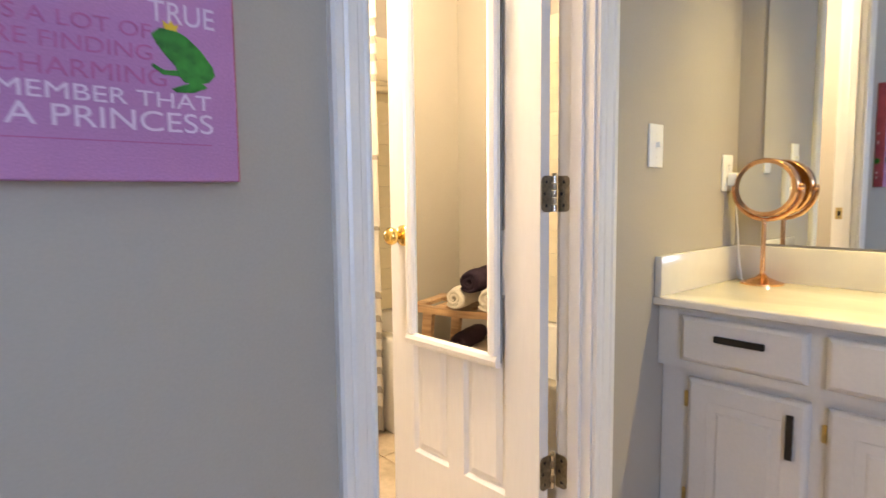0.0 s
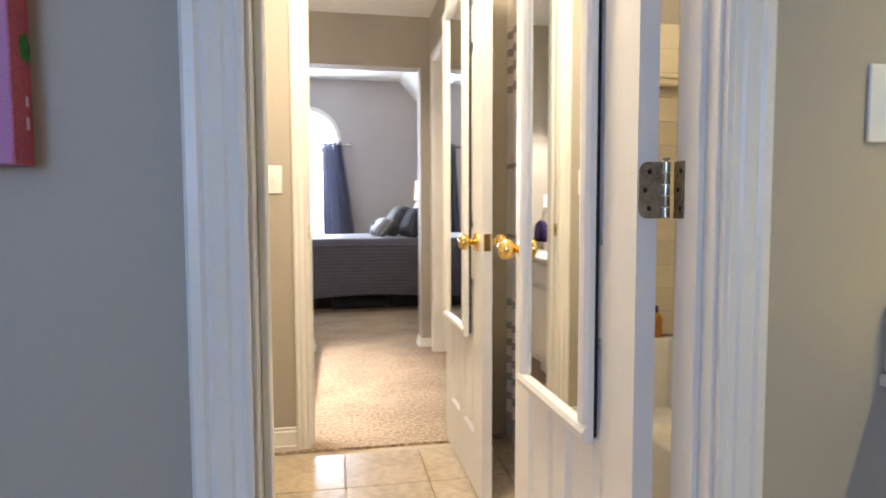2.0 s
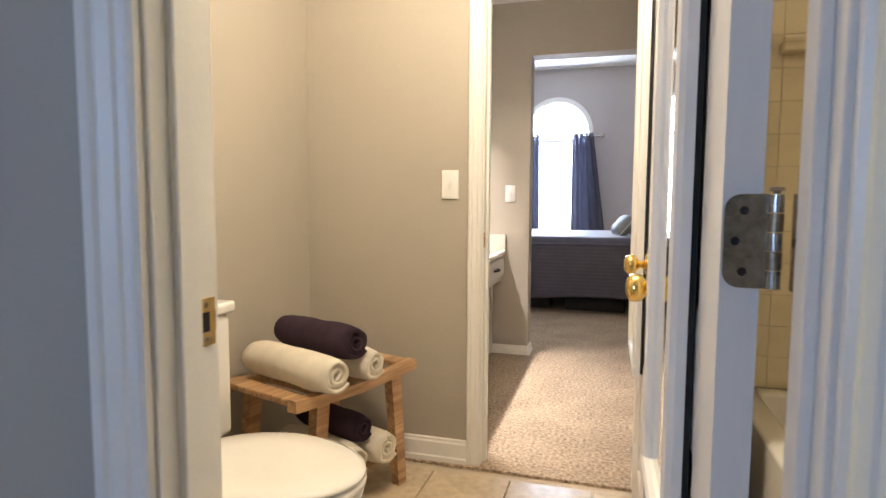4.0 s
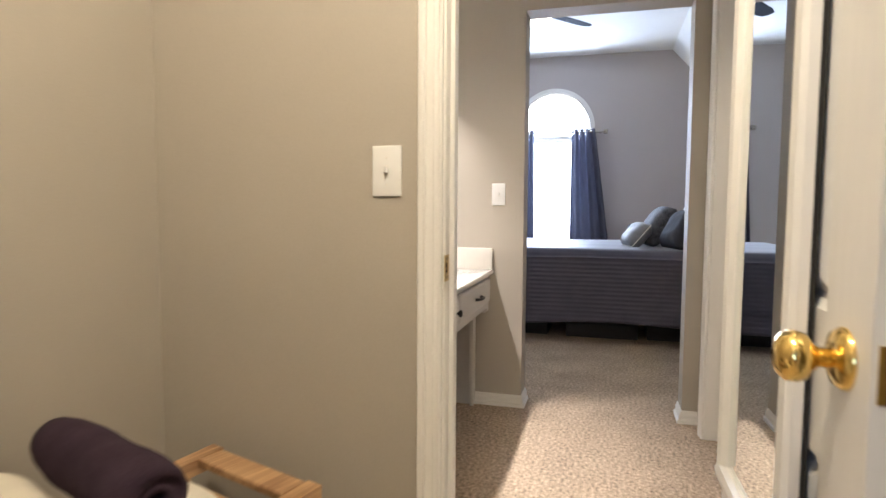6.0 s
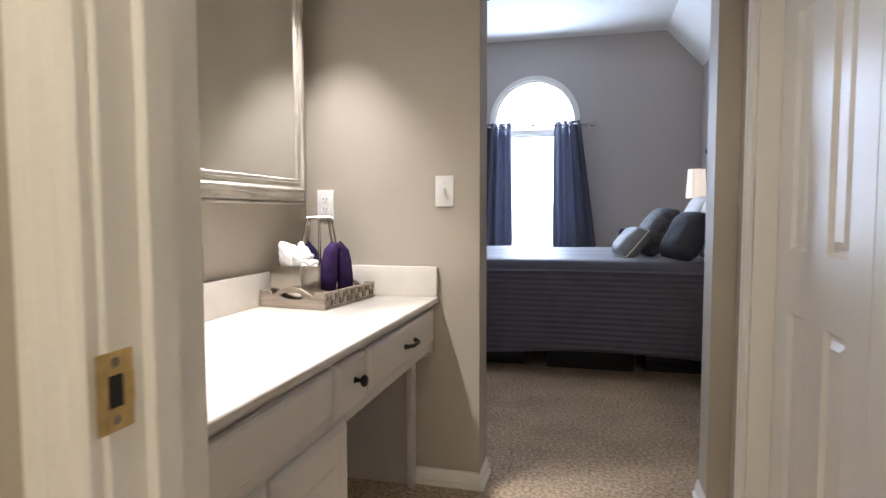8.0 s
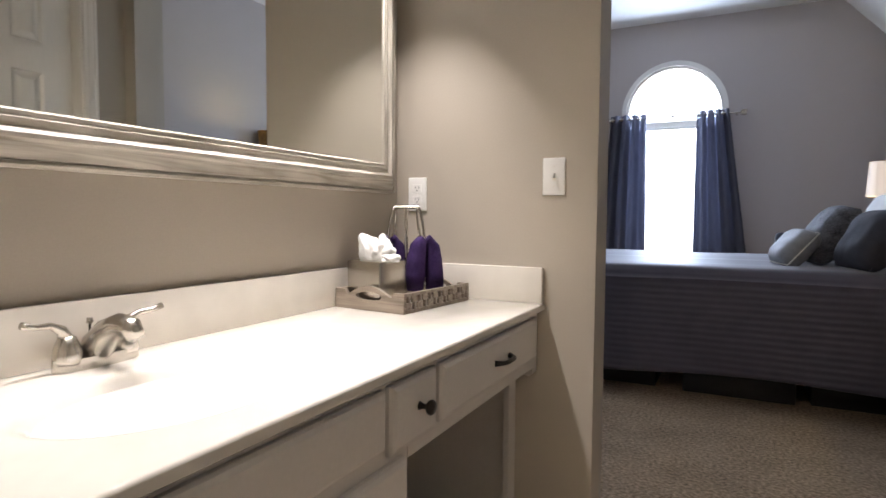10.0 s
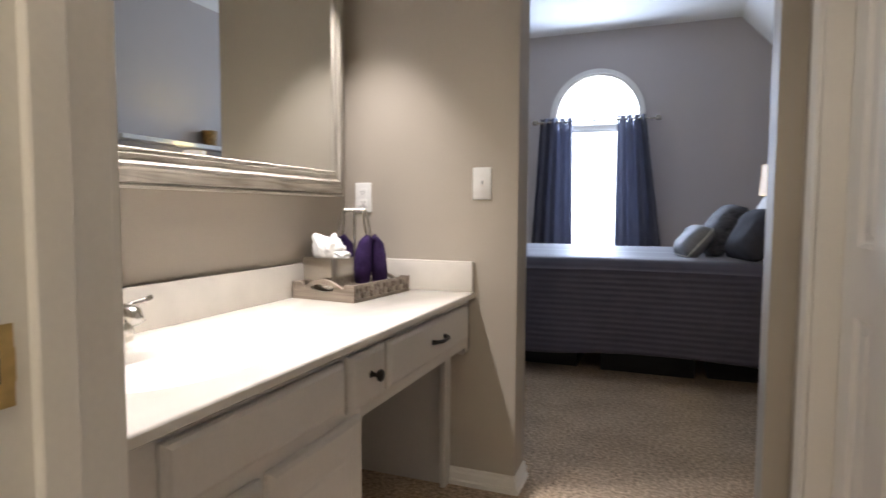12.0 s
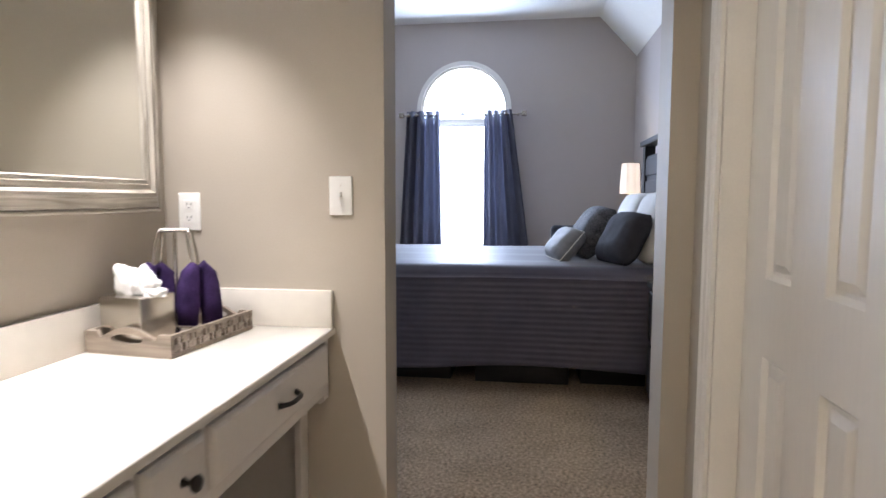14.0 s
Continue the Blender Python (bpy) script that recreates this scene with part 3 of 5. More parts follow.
def pull(parent, x, y, z, half, axis="y", out=1):
    """A dark arched pull that stands out along x."""
    bm = bmesh.new()
    pts = []
    for k in range(13):
        u = -1 + k / 6
        rise = 0.024 * (1 - abs(u) ** 4)
        pts.append((x + out * (0.002 + rise), y + (u * half if axis == "y" else 0), z + (u * half if axis == "z" else 0)))
    tube(bm, pts, [0.006 if 0 < k < 12 else 0.008 for k in range(13)], 10)
    return part("pull_handle", bm, M_black, parent, "dark bronze pull", True)


def knob_round(parent, x, y, z, out=1):
    return part("knob", lathe(bmesh.new(), [(0, 0), (0.009, 0), (0.006, 0.004), (0.005, 0.014), (0.013, 0.020), (0.0155, 0.026), (0.012, 0.031), (0, 0.033)], (out, 0, 0), (x, y, z), 24), M_black, parent, "dark bronze round knob", True)


def front(name, x, y0, y1, z0, z1, parent, t=0.018, out=1):
    """A cabinet front with a rounded routed edge, standing on the face at x."""
    bm = bmesh.new()
    loops = []
    for inset, d in ((0, 0), (0, t * 0.45), (0.004, t * 0.75), (0.012, t), ):
        q = [(y0 + inset, z0 + inset), (y1 - inset, z0 + inset), (y1 - inset, z1 - inset), (y0 + inset, z1 - inset)]
        loops.append([bm.verts.new((x + out * d, u, v)) for u, v in q])
    for a, b in zip(loops, loops[1:]):
        for k in range(4):
            bm.faces.new((a[k], a[(k + 1) % 4], b[(k + 1) % 4], b[k]))
    bm.faces.new(loops[-1]); bm.faces.new(loops[0][::-1])
    return part(name, bm, M_cab, parent)


def panel_front(name, x, y0, y1, z0, z1, parent, out=1):
    """A cabinet door with a raised middle panel."""
    f = front(name, x, y0, y1, z0, z1, parent, out=out)
    bm = bmesh.new()
    loops = []
    for inset, d in ((0.055, 0.0182), (0.062, 0.0145), (0.068, 0.0145), (0.085, 0.0195)):
        q = [(y0 + inset, z0 + inset), (y1 - inset, z0 + inset), (y1 - inset, z1 - inset), (y0 + inset, z1 - inset)]
        loops.append([bm.verts.new((x + out * (d + 0.0006), u, v)) for u, v in q])
    for a, b in zip(loops, loops[1:]):
        for k in range(4):
            bm.faces.new((a[k], a[(k + 1) % 4], b[(k + 1) % 4], b[k]))
    bm.faces.new(loops[-1])
    part("raised_panel", bm, M_cab, f)
    return f


def basin_top(name, x0, x1, y0, y1, top, cx, cy, rx, ry, depth, lip=0.024):
    """A cast worktop with an oval basin sunk into it."""
    bm = bmesh.new()
    N = 64
    ring = lambda a, b, z: [bm.verts.new((cx + a * math.cos(2 * math.pi * k / N), cy + b * math.sin(2 * math.pi * k / N), z)) for k in range(N)]
    outer = []
    for k in range(N):
        c, s = math.cos(2 * math.pi * k / N), math.sin(2 * math.pi * k / N)
        tx = ((x1 - cx) / c if c > 0 else (x0 - cx) / c) if abs(c) > 1e-6 else 1e9
        ty = ((y1 - cy) / s if s > 0 else (y0 - cy) / s) if abs(s) > 1e-6 else 1e9
        r = min(tx, ty)
        outer.append((cx + r * c, cy + r * s))
    corners = [(x0, y0), (x1, y0), (x1, y1), (x0, y1)]
    for c in corners:
        k = min(range(N), key=lambda i: (outer[i][0] - c[0]) ** 2 + (outer[i][1] - c[1]) ** 2)
        outer[k] = c
    inset = lambda p, e: (min(max(p[0], x0 + e), x1 - e), min(max(p[1], y0 + e), y1 - e))
    rings = [[bm.verts.new((*inset(p, 0.006), top - lip)) for p in outer], [bm.verts.new((*p, top - lip + 0.004)) for p in outer], [bm.verts.new((*p, top - 0.006)) for p in outer],
             [bm.verts.new((*inset(p, 0.002), top - 0.0015)) for p in outer], [bm.verts.new((*inset(p, 0.007), top)) for p in outer]]
    for f, d in ((1.16, 0.0), (1.11, 0.010), (1.06, 0.045), (1.02, 0.11), (0.97, 0.21), (0.90, 0.34), (0.81, 0.49), (0.71, 0.63), (0.59, 0.76), (0.46, 0.87), (0.33, 0.94), (0.20, 0.98), (0.10, 1.0)):
        rings.append(ring(rx * f, ry * f, top - depth * d))
    for a, b in zip(rings, rings[1:]):
        for k in range(N):
            bm.faces.new((a[k], a[(k + 1) % N], b[(k + 1) % N], b[k]))
    bm.faces.new(rings[-1])
    return part(name, bm, M_marble, None, "", 50)


wt = basin_top("worktop", XL + 0.001, 0.437, 2.646, 4.299, CT, 0.195, 3.16, 0.145, 0.205, 0.115)
tagged(wt, "cream cultured marble worktop with an oval basin", "worktop")
part("backsplash", box(XL + 0.001, XL + 0.021, 2.646, 4.299, CT - 0.001, 0.836, 0.004, 2), M_marble, wt, smooth=30)
part("sidesplash", box(XL + 0.0215, 0.432, 4.279, 4.299, CT - 0.001, 0.836, 0.004, 2), M_marble, wt, smooth=30)
part("drain", lathe(bmesh.new(), [(0, 0), (0.022, 0), (0.024, 0.003), (0.012, 0.004), (0.010, 0.001), (0, 0.001)], (0, 0, 1), (0.195, 3.16, CT - 0.1145), 24), M_nickel, wt, "nickel drain", 40)

# sink cabinet under it
cab = thing("vanity_cabinet", "white painted sink cabinet under the worktop", "cabinet", (0, 0, 0))
FX = 0.412
bm = box(XL + 0.002, FX, 2.648, 3.500, 0.09, CT - 0.025)
part("body", bm, M_cab, cab)
part("plinth", box(XL + 0.002, FX - 0.06, 2.650, 3.495, 0.0, 0.09), M_cab, cab)
front("false_front", FX, 2.905, 3.404, 0.575, 0.685, cab)
dr = front("drawer_front", FX, 3.423, 3.597, 0.556, 0.686, cab)
knob_round(dr, FX + 0.018, 3.518, 0.626)
for a, b in ((2.79, 3.12), (3.14, 3.476)):
    panel_front("cabinet_door", FX, a, b, 0.12, 0.541, cab)

# drawer rail over the knee space
des = thing("desk_drawer_unit", "white painted drawer unit over an open knee space", "cabinet", (0, 0, 0))
bm = box(XL + 0.002, FX, 3.503, 4.298, 0.525, CT - 0.025)
part("body", bm, M_cab, des)
dr = front("drawer_front", FX, 3.619, 4.256, 0.560, 0.684, des)
pull(dr, FX + 0.018, 3.953, 0.622, 0.052)
part("end_panel", box(XL + 0.002, 0.325, 4.270, 4.298, 0.0, 0.525), M_cab, des)
part("end_stile", box(0.325, 0.345, 4.24, 4.298, 0.0, 0.525, 0.002, 1), M_cab, des)
bm = bmesh.new()
prism(bm, [(FX - 0.10, 0.526), (FX, 0.526), (FX, 0.508), (FX - 0.012, 0.497), (FX - 0.03, 0.500), (FX - 0.05, 0.512)], lambda u, v, d: (u, d, v), 4.262, 4.298)
part("bracket", bm, M_cab, des)

# tap
tap = thing("faucet", "brushed nickel two-handle basin faucet", "faucet", (-0.045, 3.185, CT))
bm = bmesh.new()
prism(bm, [(0.025 * math.cos(a), 0.078 * math.sin(a)) for a in [2 * math.pi * k / 40 for k in range(40)]], lambda u, v, d: (u, v, d), 0.0, 0.021)
part("base", bm, M_nickel, tap, smooth=40)
for s in (-1, 1):
    hb = part("handle_body", lathe(bmesh.new(), [(0, 0.012), (0.022, 0.012), (0.024, 0.020), (0.021, 0.040), (0.014, 0.058), (0.0, 0.064)], (0, 0, 1), (0, 0.052 * s, 0), 24), M_nickel, tap, smooth=True)
    pts = [(0, 0.052 * s, 0.052), (0, 0.052 * s + s * 0.009, 0.072), (0.002, 0.052 * s + s * 0.028, 0.082), (0.005, 0.052 * s + s * 0.052, 0.083), (0.008, 0.052 * s + s * 0.074, 0.090)]
    part("lever", tube(bmesh.new(), pts, [0.012, 0.009, 0.006, 0.005, 0.0065], 12), M_nickel, hb, smooth=True)
pts = [(-0.018, 0, 0.000), (0.004, 0, 0.034), (0.034, 0, 0.062), (0.068, 0, 0.077), (0.096, 0, 0.075), (0.110, 0, 0.060)]
part("spout", tube(bmesh.new(), pts, [0.028, 0.029, 0.025, 0.021, 0.018, 0.014], 18), M_nickel, tap, smooth=True)
part("lift_rod", tube(bmesh.new(), [(-0.020, 0, 0.012), (-0.020, 0, 0.072), (-0.020, 0, 0.073), (-0.020, 0, 0.082)], [0.0025, 0.0025, 0.006, 0.005], 12), M_nickel, tap, smooth=True)

# framed wall mirror
wm = thing("wall_mirror", "large wall mirror in a weathered grey wood frame", "mirror", (0, 0, 0))
MY0, MY1, MZ0, MZ1, MWD = 2.80, 4.230, 1.068, 1.93, 0.092
prof = [(0, 0), (0, 0.030), (0.05, 0.037), (0.10, 0.035), (0.12, 0.030), (0.15, 0.036), (0.44, 0.046), (0.50, 0.054), (0.58, 0.056), (0.64, 0.050), (0.70, 0.047), (0.84, 0.051), (0.87, 0.048), (0.93, 0.049), (0.96, 0.051), (1.0, 0.047), (1.0, 0)]
part("mirror_glass", box(XL + 0.041, XL + 0.046, MY0 + 0.07, MY1 - 0.07, MZ0 + 0.07, MZ1 - 0.07), M_mirror, wm, "silvered mirror glass")
for a, b in ((MY0, MY0 + MWD), (MY1, MY1 - MWD)):
    part("frame_side", prism(bmesh.new(), prof, lambda u, v, d: (XL + 0.001 + v, a + (b - a) * u, d + (MWD * u if d < 1.5 else -MWD * u)), MZ0, MZ1), M_greywood_up, wm, smooth=30)
for a, b in ((MZ0, MZ0 + MWD), (MZ1, MZ1 - MWD)):
    part("frame_rail", prism(bmesh.new(), prof, lambda u, v, d: (XL + 0.001 + v, d + (MWD * u if d < 3.5 else -MWD * u), a + (b - a) * u), MY0, MY1), M_greywood, wm, smooth=30)

# light bar over the mirror
def light_bar(at, turn, label):
    half = 0.55 if turn == 0 else 0.42
    lb = thing("vanity_light", label, "wall lamp", at, turn)
    part("back_plate", box(0, 0.02, -half, half, 0.10, 0.19, 0.006, 2), M_nickel, lb)
    for dy in ((-0.48, -0.16, 0.16, 0.48) if turn == 0 else (-0.31, 0, 0.31)):
        bm = bmesh.new()
        ring = [(0.022, 0.095), (0.034, 0.088), (0.040, 0.045), (0.046, -0.010)]
        for (ra, za), (rb, zb) in zip(ring, ring[1:]):
            for k in range(28):
                a0, a1 = 2 * math.pi * k / 28, 2 * math.pi * (k + 1) / 28
                bm.faces.new([bm.verts.new((0.159 + r * math.cos(a), dy + r * math.sin(a), z)) for r, z, a in ((ra, za, a0), (ra, za, a1), (rb, zb, a1), (rb, zb, a0))])
        bmesh.ops.remove_doubles(bm, verts=bm.verts, dist=1e-4)
        part("shade", bm, M_white, lb, "white bell shade", True)
        part("arm", tube(bmesh.new(), [(0.02, dy, 0.145), (0.07, dy, 0.15), (0.15, dy, 0.125), (0.159, dy, 0.09)], 0.007, 10), M_nickel, lb, smooth=True)
    return lb


light_bar((XL + 0.001, 3.50, 1.96), 0, "brushed nickel light bar above the framed mirror")

# tray, tissue box, towel holder
tray = thing("wooden_tray", "grey-brown wooden tray with woven sides and cut handles", "tray", (0.060, 4.081, CT + 0.0005), -6)
TX0, TX1, TY0, TY1 = -0.125, 0.125, -0.1725, 0.1725
part("bottom", box(TX0 + 0.01, TX1 - 0.01, TY0 + 0.01, TY1 - 0.01, 0, 0.008), M_tray, tray)
for y in (TY0, TY1 - 0.012):
    bm = bmesh.new()
    hole = lambda k: (0.048 * math.cos(2 * math.pi * k / 20), 0.041 + 0.012 * math.sin(2 * math.pi * k / 20))
    # lower board, then the arched grip over the hand hole
    half = [hole(k) for k in range(10, 21)]
    prism(bm, [(TX0, 0), (TX1, 0)] + [(TX1, 0.056), (TX1 - 0.035, 0.056), (TX1 - 0.045, 0.041)] + half[::-1] + [(TX0 + 0.045, 0.041), (TX0 + 0.035, 0.056), (TX0, 0.056)], lambda u, v, d: (u, d, v), y, y + 0.012)
    up = [hole(k) for k in range(0, 11)]
    prism(bm, [(TX1 - 0.045, 0.0412)] + [(TX0 + 0.055 + 0.140 * k / 10, 0.046 + 0.024 * math.sin(math.pi * k / 10)) for k in range(10, -1, -1)] + [(TX0 + 0.045, 0.0412)] + up[::-1], lambda u, v, d: (u, d, v), y, y + 0.012)
    part("handle_end", bm, M_tray, tray)
for x in (TX0, TX1 - 0.010):
    sd = part("side_rail", box(x, x + 0.010, TY0 + 0.012, TY1 - 0.012, 0, 0.010), M_tray, tray)
    part("side_rail", box(x, x + 0.010, TY0 + 0.012, TY1 - 0.012, 0.048, 0.056), M_tray, tray)
    for k in range(12):
        y = TY0 + 0.014 + k * 0.0265
        for j, (z0, z1) in enumerate(((0.010, 0.029), (0.029, 0.048))):
            if (k + j) % 2 == 0:
                part("woven_slat", box(x + 0.002, x + 0.008, y, y + 0.0265, z0, z1, 0.002, 1), M_tray, sd)
            else:
                part("woven_slat", box(x + 0.001, x + 0.009, y + 0.010, y + 0.016, z0, z1), M_tray, sd)

tb = thing("tissue_box", "brushed metal tissue box cover with a white tissue", "tissue box", (0.010, 4.000, CT + 0.009), -6)
bm = box(-0.062, 0.062, -0.062, 0.062, 0, 0.128, 0.004, 3)
part("cover", bm, M_nickel, tb, smooth=30)
bm = bmesh.new()
for cx, cz, rx, rz, lean in ((-0.024, 0.155, 0.042, 0.052, -0.25), (0.024, 0.156, 0.038, 0.044, 0.55), (0.056, 0.134, 0.036, 0.020, 0.5)):
    made = bmesh.ops.create_icosphere(bm, subdivisions=4, radius=1.0)["verts"]
    for v in made:
        d = v.co.copy()
        ridge = abs(noise.noise(d * 1.15 + Vector((cx * 90, 0, 3)))) - 0.22 * abs(noise.noise(d * 3.0 + Vector((cx * 40, 5, 0))))
        r = 0.80 + 0.7 * ridge
        x, y, z = d.x * rx * r, d.y * 0.026 * r, d.z * rz * r
        v.co = Vector((cx + x * math.cos(lean) + z * math.sin(lean), y - 0.004, max(0.126, cz + z * math.cos(lean) - x * math.sin(lean))))
part("tissue", bm, M_tissue, tb, "crumpled white tissue", True)

hold = thing("towel_holder", "brushed nickel ring stand for hand towels", "towel holder", (0.036, 4.128, CT + 0.009))
part("base", lathe(bmesh.new(), [(0, 0), (0.045, 0), (0.045, 0.006), (0.012, 0.012), (0, 0.012)], (0, 0, 1), (0, 0, 0), 32), M_nickel, hold, smooth=40)
part("post", tube(bmesh.new(), [(0, 0, 0.01), (0, 0, 0.284)], 0.0055, 12), M_nickel, hold, smooth=40)
part("crossbar", tube(bmesh.new(), [(-0.036, -0.014, 0.287), (0.036, 0.014, 0.287)], 0.006, 12), M_nickel, hold, smooth=40)
for s in (-1, 1):
    cx = 0.034 * s
    pts = [(cx + s * 0.022 * (1 - math.cos(a)) * 0.5, 0.013 * s + 0.016 * math.sin(a), 0.225 + 0.062 * math.cos(a)) for a in [2 * math.pi * k / 28 for k in range(29)]]
    part("ring", tube(bmesh.new(), pts, 0.004, 10), M_nickel, hold, "nickel towel ring", True)


def hung_towel(at, turn):
    """A small towel drawn through a ring: two bulging tails."""
    tw = thing("hand_towel", "dark violet terry hand towel drawn through a ring", "towel", at, turn, "hand towels")
    for s, ln in ((-1, 0.148), (1, 0.158)):
        bm = bmesh.new()
        pts = [(0, 0.002 * s, -0.004), (0.004, 0.012 * s, 0.008), (0.002, 0.025 * s, -0.012), (0, 0.030 * s, -0.05), (0.003, 0.034 * s, -0.10), (0, 0.038 * s, -ln)]
        tube(bm, pts, [0.010, 0.019, 0.025, 0.029, 0.031, 0.027], 20)
        for v in bm.verts:
            v.co += 0.006 * Vector((noise.noise(v.co * 38), noise.noise(v.co * 38 + Vector((7, 0, 0))), noise.noise(v.co * 30 + Vector((0, 5, 0)))))
        part("tail", bm, M_tow_viol, tw, smooth=True)
    return tw


hung_towel((0.093, 4.145, CT + 0.186), -30)
hung_towel((-0.020, 4.118, CT + 0.186), -30)

# ---------------------------------------------------------------- bathroom
bench = thing("wooden_bench", "slatted acacia wood shower bench with splayed legs", "bench", (0.172, 2.147, 0.0), -18.3)
# local y is the long way
BW, BL, BH = 0.187, 0.295, 0.467
for s in (-1, 1):
    bm = bmesh.new()
    pts = [(-BL, BH - 0.004), (-BL * 0.5, BH - 0.014), (0, BH - 0.018), (BL * 0.5, BH - 0.014), (BL, BH - 0.004), (BL, BH - 0.042), (0, BH - 0.055), (-BL, BH - 0.042)]
    part("side_rail", prism(bm, pts, lambda u, v, d: (d, u, v), s * (BW - 0.02) - 0.02, s * (BW - 0.02) + 0.02), M_bench, bench)
for k in range(5):
    y = -BL + 0.035 + k * (2 * BL - 0.07) / 4
    z = BH - 0.004 - 0.014 * (1 - (y / BL) ** 2)
    part("slat", box(-BW + 0.04, BW - 0.04, y - 0.034, y + 0.034, z - 0.020, z, 0.003, 1), M_bench, bench)
for sx in (-1, 1):
    for sy in (-1, 1):
        bm = bmesh.new()
        a = [(sy * (BL - 0.088), BH - 0.043), (sy * (BL - 0.142), BH - 0.043), (sy * (BL - 0.100), 0.0), (sy * (BL - 0.056), 0.0)]
        prism(bm, a, lambda u, v, d: (d, u, v), sx * (BW - 0.022) - 0.018, sx * (BW - 0.022) + 0.018)
        part("leg", bm, M_bench, bench)
for k in range(3):
    x = -BW + 0.08 + k * (2 * BW - 0.16) / 2
    part("shelf_slat", box(x - 0.035, x + 0.035, -BL + 0.05, BL - 0.05, 0.105, 0.122, 0.003, 1), M_bench, bench)


def rolled(name, label, mat, at, turn, r, length, ribs=False):
    """A towel rolled up: a spiral sheet with thickness, its axis along local x, resting at z = 0."""
    bm = bmesh.new()
    turns, N, NX = 3.2, 110, 14
    grid = []
    for i in range(N):
        q = i / (N - 1)
        ang = q * turns * 2 * math.pi
        rr = 0.010 + (r - 0.014) * q
        row = []
        for j in range(NX):
            x = (j / (NX - 1) - 0.5) * length
            e = abs(j / (NX - 1) - 0.5) * 2
            wob = 0.005 * noise.noise((x * 14, ang * 0.9, at[1] * 9))
            k = rr + wob - (0.010 * e ** 6 if q > 0.6 else 0)
            jut = 0.006 * noise.noise((ang * 0.6, e * 2, at[0] * 9)) * (1 if e > 0.8 else 0)
            row.append(bm.verts.new((x + jut, k * math.cos(ang - 1.9), r + k * math.sin(ang - 1.9) * 0.96)))
        grid.append(row)
    for i in range(N - 1):
        for j in range(NX - 1):
            bm.faces.new((grid[i][j], grid[i + 1][j], grid[i + 1][j + 1], grid[i][j + 1]))
    ob = part(name, bm, mat, None, "", True)
    ob.matrix_basis = pose(*at, 0, 0, turn)
    md = ob.modifiers.new("thick", "SOLIDIFY"); md.thickness, md.offset = 0.013, 0
    return tagged(ob, label, "towel", "rolled towels")


TT = -21.0
zt = BH - 0.006
rolled("rolled_towel", "cream terry towel rolled up on the bench", M_tow_cream, (0.158, 1.965, zt), TT, 0.066, 0.42)
rolled("rolled_towel", "cream terry towel rolled up on the bench", M_tow_cream, (0.232, 2.130, zt), TT, 0.060, 0.37)
rolled("rolled_towel", "dark aubergine terry towel rolled up on two others", M_tow_purp, (0.200, 2.062, zt + 0.080), TT, 0.064, 0.36)
rolled("rolled_towel", "cream terry towel rolled up on the bench shelf", M_tow_cream, (0.181, 2.10, 0.122), TT, 0.066, 0.36)
rolled("rolled_towel", "cream terry towel rolled up on the bench shelf", M_tow_cream, (0.235, 2.239, 0.122), TT, 0.066, 0.36)
rolled("rolled_towel", "dark aubergine terry towel rolled up under the bench", M_tow_purp, (0.190, 2.169, 0.220), TT, 0.055, 0.32)

# toilet
def oval(bm, rings, seg=48, egg=0.25):
    """Lofts egg-shaped rings: (centre x, centre y, half length, half width, z)."""
    rs = []
    for cx, cy, a, b, z in rings:
        rs.append([bm.verts.new((cx + a * math.cos(t), cy + b * math.sin(t) * (1 - egg * 0.25 * math.cos(t)), z)) for t in [2 * math.pi * k / seg for k in range(seg)]])
    for p, q in zip(rs, rs[1:]):
        for k in range(seg):
            bm.faces.new((p[k], p[(k + 1) % seg], q[(k + 1) % seg], q[k]))
    bm.faces.new(rs[0][::-1]); bm.faces.new(rs[-1])
    return bm


TY = 1.51
wc = thing("toilet", "white porcelain toilet with its lid closed", "toilet", (0, 0, 0))
part("bowl", oval(bmesh.new(), [(0.28, TY, 0.20, 0.11, 0.0), (0.28, TY, 0.20, 0.11, 0.03), (0.29, TY, 0.17, 0.095, 0.12), (0.32, TY, 0.20, 0.13, 0.24), (0.345, TY, 0.245, 0.175, 0.34), (0.35, TY, 0.25, 0.182, 0.375), (0.35, TY, 0.24, 0.172, 0.383)]), M_porc, wc, smooth=True)
part("seat", oval(bmesh.new(), [(0.36, TY, 0.238, 0.178, 0.384), (0.36, TY, 0.245, 0.186, 0.390), (0.36, TY, 0.245, 0.186, 0.400), (0.36, TY, 0.238, 0.178, 0.405)]), M_porc, wc, smooth=True)
part("lid", oval(bmesh.new(), [(0.36, TY, 0.236, 0.177, 0.407), (0.36, TY, 0.244, 0.185, 0.412), (0.36, TY, 0.243, 0.184, 0.420), (0.36, TY, 0.225, 0.167, 0.427), (0.36, TY, 0.15, 0.10, 0.430)]), M_porc, wc, smooth=True)
part("tank", box(XL + 0.012, 0.105, TY - 0.21, TY + 0.21, 0.385, 0.74, 0.02, 4), M_porc, wc, smooth=40)
part("tank_lid", box(XL + 0.008, 0.115, TY - 0.22, TY + 0.22, 0.742, 0.775, 0.01, 3), M_porc, wc, smooth=40)
part("lever", tube(bmesh.new(), [(0.105, TY - 0.15, 0.69), (0.122, TY - 0.15, 0.69), (0.126, TY - 0.10, 0.685)], 0.006, 10), M_nickel, wc, smooth=True)

